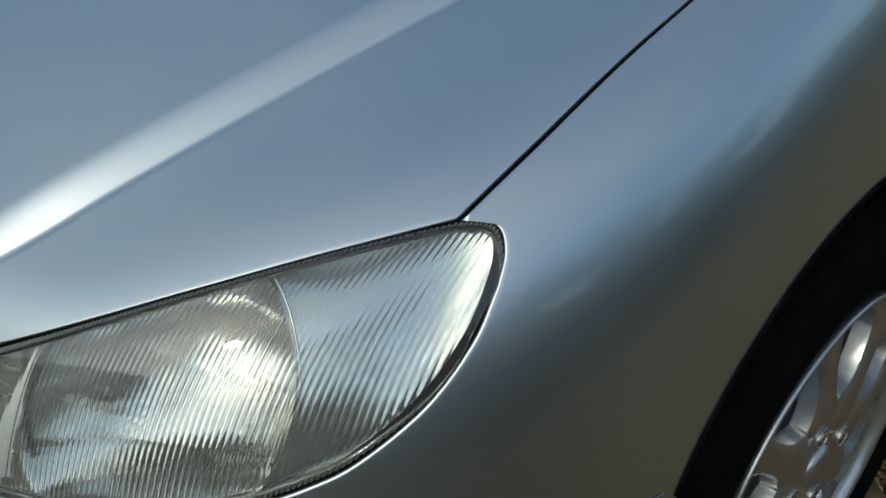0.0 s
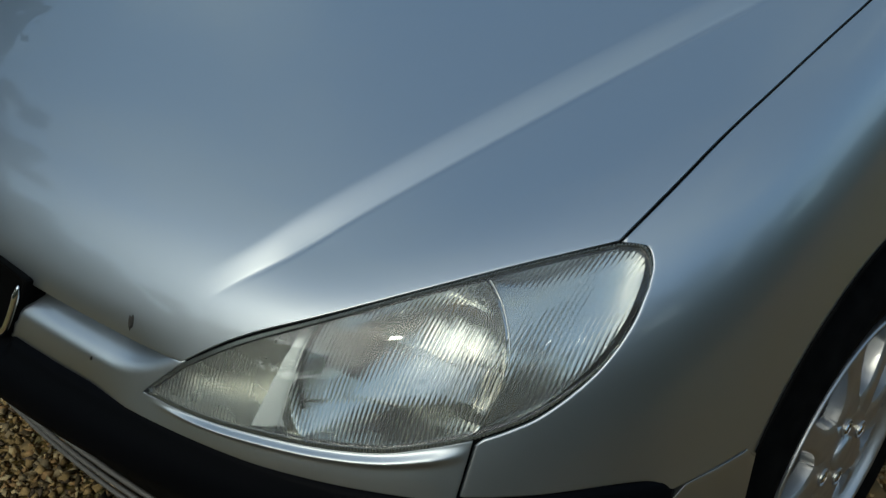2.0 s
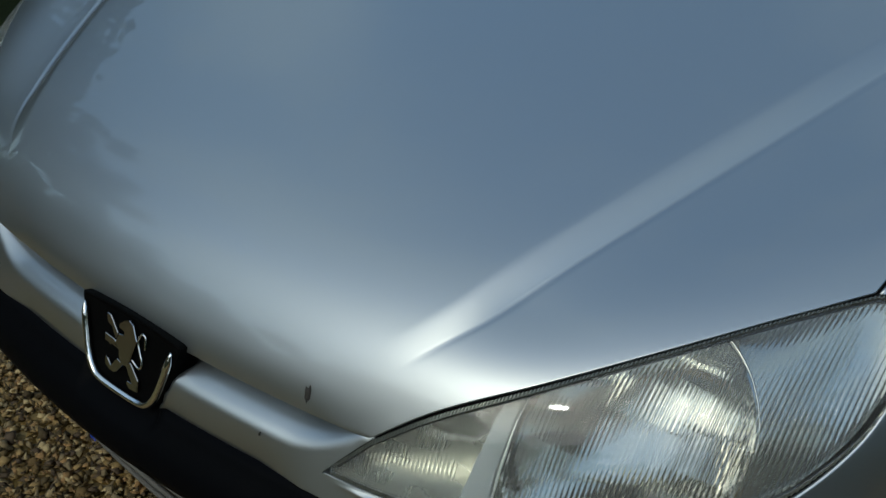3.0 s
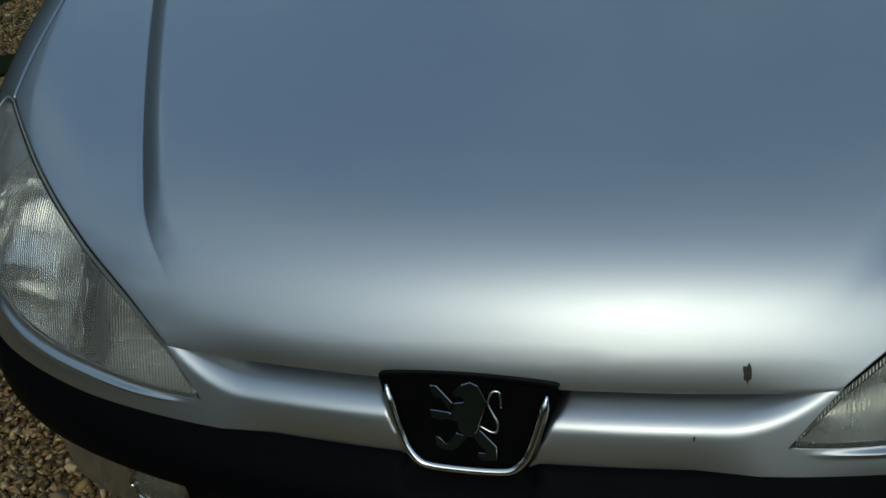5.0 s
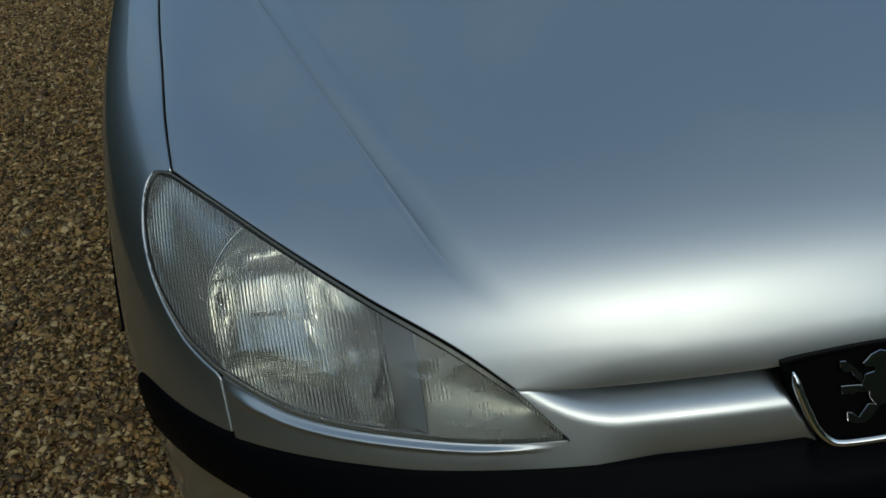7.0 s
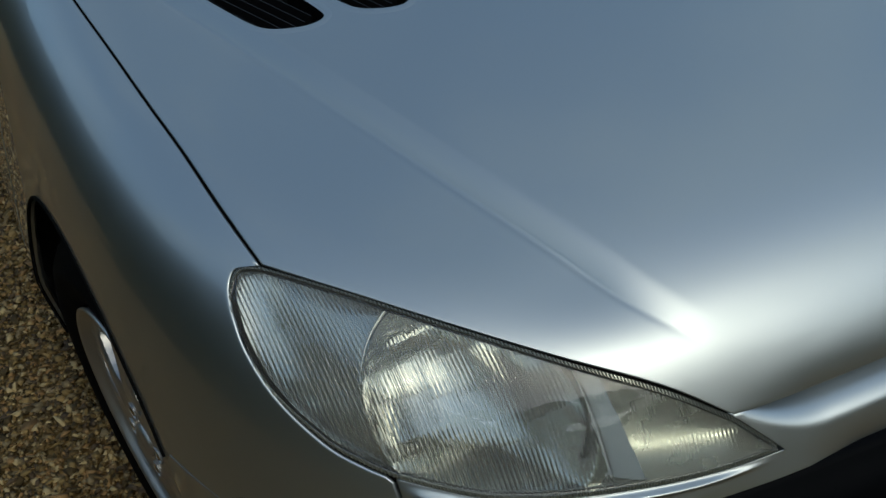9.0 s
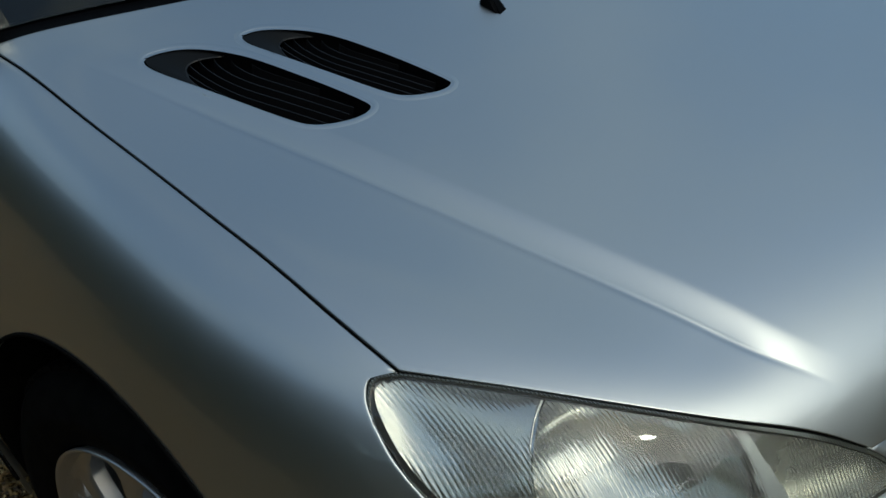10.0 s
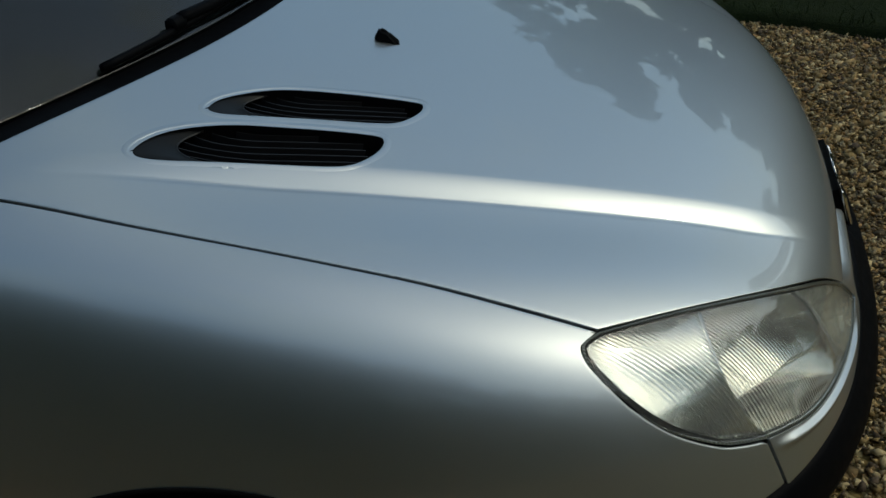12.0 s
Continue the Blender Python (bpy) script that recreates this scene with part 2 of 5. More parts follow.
def joined(*parts):
    """Lines end to end: (points, samples) each."""
    out = [spline(p, n) for p, n in parts]
    return np.vstack([out[0]] + [o[1:] for o in out[1:]])


car = new("car")
tagged(car, "silver metallic hatchback parked on gravel, clean and glossy", "car")

# ---------------------------------------------------------------- bonnet
VENTS = [
    [(0.560, 0.840), (0.521, 0.822), (0.485, 0.776), (0.458, 0.712), (0.433, 0.640), (0.435, 0.623), (0.459, 0.623), (0.492, 0.640), (0.511, 0.666), (0.546, 0.753), (0.570, 0.820)],
    [(0.464, 0.799), (0.436, 0.788), (0.397, 0.746), (0.370, 0.686), (0.346, 0.612), (0.348, 0.597), (0.368, 0.598), (0.397, 0.614), (0.413, 0.638), (0.436, 0.694), (0.457, 0.746), (0.471, 0.785)],
]


def vent_outline(k, n=120):
    q = np.array(VENTS[k])
    m = len(q)
    c = spline(np.vstack([q[-4:], q, q[:5]]), 4000)
    a = np.hypot(*(c[:2000] - q[0]).T).argmin()
    b = 2000 + np.hypot(*(c[2000:] - q[0]).T).argmin()
    c = c[np.linspace(a, b, n + 1).round().astype(int)[:-1]]
    return np.stack([-c[:, 0], c[:, 1]], 1)


def inside(poly, p):
    x, y = p[:, 0], p[:, 1]
    hit = np.zeros(len(p), bool)
    for a, b in zip(poly, np.roll(poly, -1, 0)):
        cross = (a[1] > y) != (b[1] > y)
        hit ^= cross & (x < (b[0] - a[0]) * (y - a[1]) / (b[1] - a[1] + 1e-12) + a[0])
    return hit


def shrunk(poly, d):
    t = np.roll(poly, -1, 0) - np.roll(poly, 1, 0)
    n = np.stack([t[:, 1], -t[:, 0]], 1)
    n /= np.linalg.norm(n, axis=1)[:, None]
    area = (poly[:, 0] * np.roll(poly[:, 1], -1) - poly[:, 1] * np.roll(poly[:, 0], -1)).sum()
    return poly - n * d * (1 if area > 0 else -1)


def bonnet():
    edge = joined((lamp_top, 90), (gap_line, 120))
    edge = onto(edge)
    nv = len(edge)
    k = np.linspace(0, 1, nv)
    # keep clear of the neighbours
    edge[:, 0] -= np.interp(np.arange(nv), [0, 78, 100], [0.0016, 0.0016, 0.0033])
    edge[:, 1] += 0.0016 * np.clip(1 - k * 2.0, 0, 1)
    run = np.r_[0, np.cumsum(np.linalg.norm(np.diff(edge, axis=0), axis=1))]
    lip_z = lambda x: 0.5715 - 0.0035 * np.clip((0.310 - np.abs(x)) / 0.09, 0, 1)
    nose = float(front_y(np.zeros(1), lip_z(np.zeros(1)))[0])
    mid_y = np.where(run < 0.42, nose + (0.42 - nose) * (run / 0.42) ** 1.5, np.interp(run, [0.42, run[-1]], [0.42, 0.78]))
    ex, ey = edge[:, 0], edge[:, 1]
    fold = crease_x(mid_y)
    for _ in range(20):
        fold = np.minimum(crease_x(mid_y + (ey - mid_y) * (fold / ex) ** 2.1), ex - 0.004)
    near = np.r_[np.linspace(0, 1, 96)[:-1] ** 0.8 * 0.94, 0.94 + 0.06 * np.linspace(0, 1, 22)]
    far = np.r_[np.linspace(0, 0.12, 8)[1:], np.linspace(0.12, 1, 50)[1:]]
    half = np.concatenate([near[:, None] * fold[None], fold[None] + far[:, None] * (ex - fold)[None]], 0)
    x = np.concatenate([-half[:0:-1], half], 0)
    y = mid_y[None] + (ey[None] - mid_y[None]) * np.abs(x / ex[None]) ** 2.1
    # the front row lies along the lip
    lip = front_y(x[:, 0], lip_z(x[:, 0])) - y[:, 0]
    y += lip[:, None] * np.clip(1 - np.arange(nv) / 24.0, 0, 1)[None] ** 2
    near = 60
    floor_y = front_y(x[:, :near], lip_z(x[:, :near])) + 0.00025 * np.arange(near)[None]
    y[:, :near] = np.where(np.abs(x[:, :near]) < 0.31, np.maximum(y[:, :near], floor_y), y[:, :near])
    for j in (0, 1):
        # the mesh follows the vents' edges
        line = shrunk(vent_outline(j, 400), 0.0022)
        near = np.argwhere((np.abs(x - line[:, 0].mean()) < 0.12) & (np.abs(y - line[:, 1].mean()) < 0.16))
        for p, q in near:
            d = np.hypot(line[:, 0] - x[p, q], line[:, 1] - y[p, q])
            if d.min() < 0.0034:
                x[p, q], y[p, q] = line[d.argmin()]
    g = np.stack([x, y, top_z(x, y)], -1)
    holes = [shrunk(vent_outline(j, 400), 0.0022) for j in (0, 1)]
    ob = panel("bonnet", g, paint, car, 0.030, 0.0012, lambda m: ~(inside(holes[0], m[:, :2]) | inside(holes[1], m[:, :2])), "silver bonnet with a raised middle and two vents")
    return ob


hood = bonnet()


def vent(k, parent):
    """One black louvred air vent, let into the bonnet."""
    out = vent_outline(k)
    n = len(out)

    def lift(q, off):
        p = np.stack([q[:, 0], q[:, 1], 0.605 + 0.46 * q[:, 1] - 0.09 * q[:, 1] ** 2 - 0.1 * q[:, 0] ** 2], 1)
        p = onto(p)
        return p + normals(p) * off

    rings = [lift(shrunk(out, -0.0008), -0.0012), lift(shrunk(out, 0.0), -0.0012), lift(shrunk(out, 0.0008), -0.0012), lift(shrunk(out, 0.0014), -0.003), lift(shrunk(out, 0.0022), -0.008), lift(shrunk(out, 0.003), -0.05)]
    v = np.vstack(rings)
    f = []
    for r in range(len(rings) - 1):
        for i in range(n):
            f.append((r * n + i, r * n + (i + 1) % n, (r + 1) * n + (i + 1) % n, (r + 1) * n + i))
    f.append(tuple(range((len(rings) - 1) * n, len(rings) * n)))
    unit = mesh_object("air_vent", v, f, gloss_black, parent, True, "black plastic air vent with long slats")
    # smooth black ramp at the rear
    a = np.array(VENTS[k])
    a[:, 0] *= -1
    front, rear = (a[5] + a[7]) / 2, a[0]
    axis = (rear - front) / np.linalg.norm(rear - front)
    inn = shrunk(out, 0.0026)
    along = (inn - front) @ axis
    ramp_start = 0.69 * along.max()
    nu = 14
    vv = []
    for u in np.linspace(0, 1, nu):
        at = along.max() * 0.995 * (1 - u) + u * ramp_start
        hits = []
        for p, q, da, db in zip(inn, np.roll(inn, -1, 0), along, np.roll(along, -1)):
            if (da > at) != (db > at):
                hits.append(p + (q - p) * (at - da) / (db - da))
        hits = sorted(hits, key=lambda h: h[0])
        w = np.linspace(0, 1, 15)[:, None]
        line = hits[0] * (1 - w) + hits[-1] * w
        bow = np.sin(np.pi * w[:, 0])
        line = line + axis * (bow * 0.028 * u)[:, None]
        vv.append(lift(line, -0.001 - 0.006 * u**2))
    vv = np.array(vv)
    mesh_object("ramp", vv.reshape(-1, 3), grid_faces(nu, 15), ramp_black, unit, True)
    tube("ramp_edge", vv[-1], 0.0010, slat_black, unit, 6)
    # slats
    side = np.array([-axis[1], axis[0]])
    sd = (inn - front) @ side
    inner = 1 if side[0] > 0 else -1
    for w in np.linspace(sd.min() + 0.006, sd.max() - 0.006, 6):
        ts = np.linspace(0.004, 1.0, 40)
        pts = []
        for t in ts:
            bend = max(0.0, (t - 0.55) / 0.45)
            off = w + inner * 0.022 * bend**2
            across = min(max((off - sd.min()) / (sd.max() - sd.min()), 0), 1)
            at = t * (ramp_start + 0.028 * math.sin(math.pi * across) + 0.004)
            pts.append(front + axis * at + side * off)
        pts = np.array(pts)
        ok = inside(shrunk(out, 0.0032), pts)
        if ok.sum() < 6:
            continue
        pts = pts[ok]
        m = len(pts)
        a0 = lift(pts - side * 0.0004, -0.008)
        a1 = lift(pts + side * 0.0004, -0.008)
        b0 = lift(pts - side * 0.00035 + side * 0.004, -0.024)
        b1 = lift(pts + side * 0.00035 + side * 0.004, -0.024)
        ff = []
        for i in range(m - 1):
            for p, q in ((0, 1), (1, 3), (3, 2), (2, 0)):
                ff.append((p * m + i, q * m + i, q * m + i + 1, p * m + i + 1))
        mesh_object("slat", np.vstack([a0, a1, b0, b1]), ff, slat_black, unit, False)
    ring = [lift(shrunk(out, d), h) for d, h in ((-0.0085, -0.0006), (-0.0060, 0.00015), (-0.0020, 0.0003), (-0.0004, 0.0003), (0.0006, -0.0003), (0.0010, -0.004))]
    f = [(r * n + i, r * n + (i + 1) % n, (r + 1) * n + (i + 1) % n, (r + 1) * n + i) for r in range(5) for i in range(n)]
    mesh_object("vent_rim", np.vstack(ring), f, paint, unit, True, "rolled silver edge of the opening")
    return unit


for k in (0, 1):
    vent(k, hood)


def washer_jet(x, y):
    bm = bmesh.new()
    bmesh.ops.create_cube(bm, size=1)
    for v in bm.verts:
        top = v.co.z > 0
        v.co = Vector((v.co.x * (0.011 if top else 0.022), v.co.y * (0.012 if top else 0.036) + (0.009 if top else 0), (0.013 if v.co.y > 0 else 0.010) if top else -0.003))
    bmesh.ops.bevel(bm, geom=list(bm.edges), offset=0.003, segments=3, affect="EDGES")
    me = bpy.data.meshes.new("washer_jet")
    bm.to_mesh(me)
    bm.free()
    me.materials.append(strip_black)
    ob = new("washer_jet", me)
    p = onto(np.array([[x, y, 0.86]]))[0]
    ob.matrix_basis = pose(*p, 20, 0, 8)
    ob.parent = hood
    tagged(ob, "small black washer jet")


washer_jet(-0.218, 0.662)

# ---------------------------------------------------------------- front wings


def wing(s):
    rear = gap_line + [(0.682, 1.12, 0.925), (0.69, 1.2, 0.935)]
    up = joined((lamp_outer[:2:-1], 60), (lamp_outer[3::-1], 24), (rear, 120))
    arch = [arch_point(a) for a in np.linspace(28, 185, 20)]
    low = joined((trim_top, 40), (seam_line, 21), (arch[:5], 24), (arch[4:], 90), ([arch[-1], (0.80, 1.115, 0.25), (0.80, 1.15, 0.22), (0.80, 1.2, 0.21)], 31))
    up, low = onto(up), onto(low)
    d = low - up
    d /= np.linalg.norm(d, axis=1)[:, None]
    up = up + d * np.interp(np.arange(len(up)), [0, 70, 90], [0.0046, 0.0046, 0.0036])[:, None]
    for k, part in enumerate((1.0, 0.7, 0.35)):
        up[k] += np.array([0.0042, 0.0036, 0]) * part
        low[k] += np.array([0.0042, 0.0036, 0]) * part
    g = ruled(up, low, 70)
    if s < 0:
        g = mirrored(g)
    return panel("front_wing", g, paint, car, 0.007, 0.0022)


wings = [wing(1), wing(-1)]


def arch_dark_strip(s, parent):
    p = onto(np.array([arch_point(a) for a in np.linspace(30, 184, 70)]))
    p = p + normals(p) * 0.0002
    p[:, 0] *= s
    # black tube added over the silver hem, in place of shade there
    tube("arch_dark_strip", p, 0.0028, rubber, parent, 6, label="added black strip that keeps the wheel arch edge dark")


arch_dark_strip(1, wings[0])
arch_dark_strip(-1, wings[1])

# ---------------------------------------------------------------- bumper


def bumper():
    b = new("bumper")
    b.parent = car
    tagged(b, "silver bumper with a black rubbing strip")
    lip = [HOOD_LAMP, (0.233, 0.121, 0.572), (0.15, 0.113, 0.5715), (0.08, 0.109, 0.571), (0.0, 0.107, 0.571)]
    up = joined((lamp_low, 100), ([TIP, (0.284, 0.118, 0.548), HOOD_LAMP], 24), (lip, 70))
    n = len(up)
    low = spline(band_low[::-1], 400)
    # match the lower line to the upper by x, so that the rows stay upright
    cols = np.arange(n)
    want = np.where(cols <= 99, up[:, 0] * 0.999, np.where(cols <= 122, np.interp(cols, [99, 100, 122], [0.266, 0.250, 0.222]), 0.222 * up[:, 0] / 0.305))
    want = np.minimum.accumulate(want)
    want[0], want[-1] = 0.579, 0.0
    low = np.stack([np.interp(-want, -low[:, 0], low[:, k]) for k in range(3)], 1)
    up, low = onto(up), onto(low)
    start = np.interp(np.arange(n), [0, 99, 118, 145], [0.015, 0.015, 0.0, -0.22])[:, None, None]
    t = start + (1.09 - start) * np.linspace(0, 1, 44)[None, :, None]
    g = onto(up[:, None] * (1 - t) + low[:, None] * t)
    nn = normals(g)
    # the bar between the lamps stands out as a rounded roll under the bonnet's lip
    tt = np.linspace(0, 1, 44)[None, :, None]
    gx, gz = g[..., :1], g[..., 2:]
    k = np.clip((gx - 0.215) / 0.09, 0, 1.2)
    ridge = 0.540 + 0.039 * k * k
    prof = -0.038 * np.clip((gz - ridge + 0.006) / 0.036, 0, 1.3) ** 2 - 0.005 * np.clip((0.540 - gz) / 0.034, 0, 1.2) ** 2 * np.clip((0.25 - gx) / 0.06, 0, 1)
    prof = prof * np.clip((0.31 - gx) / 0.02, 0, 1) - 0.05 * np.clip(-t, 0, 1)
    # a pocket behind the badge
    pocket = 0.075 + 0.52 * np.clip(gz - 0.545, -0.045, 0.02)
    prof = prof - 0.022 * np.clip((pocket - gx) / 0.004, 0, 1)
    u = np.clip((np.arange(n) - 72) / 25.0, 0, 1)[:, None, None]
    bead = 0.0035 * np.exp(-((tt - 0.22) / 0.10) ** 2) - 0.0012 * np.exp(-((tt - 0.02) / 0.08) ** 2) + 0.001 * np.sin(np.pi * tt)
    u = 1 - (1 - u * u * (3 - 2 * u)) * np.clip(np.arange(n) / 10.0, 0, 1)[:, None, None]
    g = g + nn * (prof + (1 - u) * bead)
    full = np.concatenate([g, mirrored(g[-2::-1])], 0)
    panel("upper_bar", full, paint, b, 0.03, 0.0004, nrm=np.concatenate([nn, mirrored(nn[-2::-1])], 0), label="silver bar of the bumper under the headlamps")
    # lower side corners, below the seam and ahead of the wheel
    x = np.r_[np.linspace(0, 0.70, 110), np.linspace(0.70, 0.7455, 51)[1:]]
    zt = np.interp(x, [0, 0.60, 0.69, 0.708, 0.716, 0.7455], [0.440, 0.440, 0.442, 0.458, 0.480, 0.489])
    zb = np.interp(x, [0, 0.60, 0.7455], [0.13, 0.12, 0.22])
    back = np.interp(x, [0, 0.58, 0.735], [0.022, 0.022, 0.0])
    t = np.linspace(0, 1, 30)[None]
    z = zt[:, None] * (1 - t) + zb[:, None] * t
    X = np.repeat(x[:, None], 30, 1)
    ga = np.stack([X, front_y(X, np.repeat(zt[:, None], 30, 1)) + back[:, None] + (0.42 * np.clip((0.73 - X) / 0.23, 0.02, 1)) * (zt[:, None] - z), z], -1)
    ga[..., 0] -= 0.50 * (zt[:, None] - z) * np.clip((0.725 - X) / 0.10, 0, 1) ** 2 * np.clip((X - 0.3) / 0.3, 0, 1)
    out = np.stack([ga[..., 0] * 0.6, ga[..., 1] - 0.75, 0 * ga[..., 2] + 0.1], -1)
    out /= np.linalg.norm(out, axis=-1, keepdims=True)
    cut = int(np.argmax(x > 0.43))
    for s in (1, -1):
        side = (lambda q: q) if s > 0 else mirrored
        panel("lower_corner", side(ga[cut:]), paint, b, 0.02, 0.0004, nrm=side(out[cut:]), label="silver lower corner of the bumper")
    mid = np.concatenate([mirrored(ga[cut - 1:0:-1]), ga[:cut]], 0) + np.array([0, 0.006, 0])
    panel("lower_grille", mid, strip_black, b, 0.02, 0.002, nrm=np.concatenate([mirrored(out[cut - 1:0:-1]), out[:cut]], 0), label="black lower grille panel")
    for z in (0.298, 0.262, 0.228):
        q = np.linspace(-0.36, 0.36, 41)
        tube("grille_bar", np.stack([q, 0.140 + 0.25 * q * q + 0.3 * (0.298 - z), np.full(41, z)], 1), 0.0035, grille_grey, b, 8, label="grey bar across the lower grille")
    # black strip
    path = np.vstack([spline([(0.0, 0, 0.505), (0.579, 0, 0.5095)], 110)[:-1], spline([p for p in trim_top], 50)])
    path[:, 1] = front_y(path[:, 0], path[:, 2])
    n = len(path)
    s = np.r_[0, np.cumsum(np.linalg.norm(np.diff(path, axis=0), axis=1))]
    left = s[-1] - s
    full_h = 0.088
    k = np.sqrt(np.clip(1 - (1 - np.clip(left / 0.05, 0, 1)) ** 2, 0, 1))
    prof = [(0.0, -0.014), (0.02, -0.004), (0.05, 0.002), (0.10, 0.0055), (0.15, 0.007), (0.2, 0.0085), (0.28, 0.0098), (0.38, 0.0105), (0.6, 0.011), (0.8, 0.010), (0.92, 0.006), (0.98, -0.002), (1.0, -0.014)]
    nn = normals(path)
    flat = nn.copy()
    flat[:, 2] = 0
    flat /= np.linalg.norm(flat, axis=1)[:, None]
    rows = []
    for h, o in prof:
        p = path.copy()
        p[:, 2] -= h * full_h * np.maximum(k, 0.02)
        # the strip stands out furthest across the front
        swell = 1 + 2.0 * np.clip(1 - (path[:, 0] / 0.62) ** 2, 0, 1) * min(max((h - 0.12) / 0.35, 0), 1)
        notch = 0.010 * np.clip((0.064 - path[:, 0]) / 0.01, 0, 1) * min(max((0.26 - h) / 0.08, 0), 1)
        p[:, :2] += flat[:, :2] * (o * (k * swell if o > 0 else 1 + 0 * k) - notch)[:, None]
        p[:, 1] += 0.02 * h * h * 0.3
        rows.append(p)
    g = np.stack(rows, 1)
    full = np.concatenate([mirrored(g[:0:-1]), g], 0)
    nu, nv = full.shape[:2]
    mesh_object("rubbing_strip", full.reshape(-1, 3), grid_faces(nu, nv, True), strip_black, b, True, "black plastic rubbing strip")
    return b


# the bar runs on behind the bonnet's rolled lip
LIP[0] = 0.0
front_bumper = bumper()
LIP[0] = 1.0

# ---------------------------------------------------------------- lamp gaskets, and black strips painting the shade in body gaps


def joint_fill(name, pts, width, deep, sides=(1, -1)):
    c = onto(spline(pts, 90))
    n = normals(c)
    t = np.gradient(c, axis=0)
    w = np.cross(n, t)
    w /= np.linalg.norm(w, axis=1)[:, None]
    for s in sides:
        g = np.stack([c - w * width - n * deep, c - n * (deep + 0.0008), c + w * width - n * deep], 1)
        if s < 0:
            g = mirrored(g)
        mesh_object(name, g.reshape(-1, 3), grid_faces(len(c), 3, s > 0), rubber, car, True)


# black fill stands in for the shadow inside the open joint
joint_fill("joint_fill", gap_line, 0.012, 0.0035)
joint_fill("joint_fill", lamp_top, 0.0055, 0.0022)
joint_fill("joint_fill", lamp_outer, 0.0055, 0.0022)
joint_fill("joint_fill", lamp_low[:-1] + [(0.285, 0.111, 0.5265)], 0.0035, 0.0026)
joint_fill("joint_fill", [(0.580, 0.238, 0.566), (0.580, 0.228, 0.54), (0.579, 0.219, 0.511)], 0.010, 0.009)
joint_fill("joint_fill", [(0.29, 0.128, 0.571), (0.233, 0.121, 0.572), (0.08, 0.109, 0.571), (0.0, 0.107, 0.571)], 0.014, 0.030)
joint_fill("joint_fill", [(0.275, 0.113, 0.538), (0.284, 0.118, 0.548), HOOD_LAMP], 0.005, 0.004)

# ---------------------------------------------------------------- headlamps
lamp_up = joined(([TIP, (0.284, 0.118, 0.548), HOOD_LAMP], 30), (lamp_top, 160), (lamp_outer[:5], 40))
lamp_dn = np.vstack([spline(lamp_low[::-1], 160), spline(lamp_outer[:3:-1], 60)[1:]])
LAMP_X0, LAMP_X1 = 0.272, 0.6505


def lamp_z(x, inset=0.0):
    """Lower and upper edge of the lamp's opening at each x."""
    up, dn = np.maximum.accumulate(lamp_up[:, 0]), np.maximum.accumulate(lamp_dn[:, 0])
    lo, hi = np.interp(x, dn, lamp_dn[:, 2]), np.interp(x, up, lamp_up[:, 2])
    inset = np.minimum(inset, (hi - lo) * 0.35)
    return lo + inset * 0.6, hi - inset * 0.8


def lamp_grid(x0, x1, nx, nz, inset, z_round=True):
    x = np.linspace(x0, x1, nx)
    lo, hi = lamp_z(x, inset)
    t = np.linspace(0, 1, nz)[None]
    z = lo[:, None] * (1 - t) + hi[:, None] * t
    # straight between the edges in depth as well, then onto the skin
    up, dn = np.maximum.accumulate(lamp_up[:, 0]), np.maximum.accumulate(lamp_dn[:, 0])
    ya, yb = np.interp(x, dn, lamp_dn[:, 1]), np.interp(x, up, lamp_up[:, 1])
    y = ya[:, None] * (1 - t) + yb[:, None] * t
    X = np.repeat(x[:, None], nz, 1)
    g = np.stack([X, y, z], -1)
    for _ in range(14):
        v = skin(g)
        gr = gradient(g)
        gr[..., 0] = 0
        g = g - (v / np.maximum((gr**2).sum(-1), 0.05))[..., None] * gr
    return g


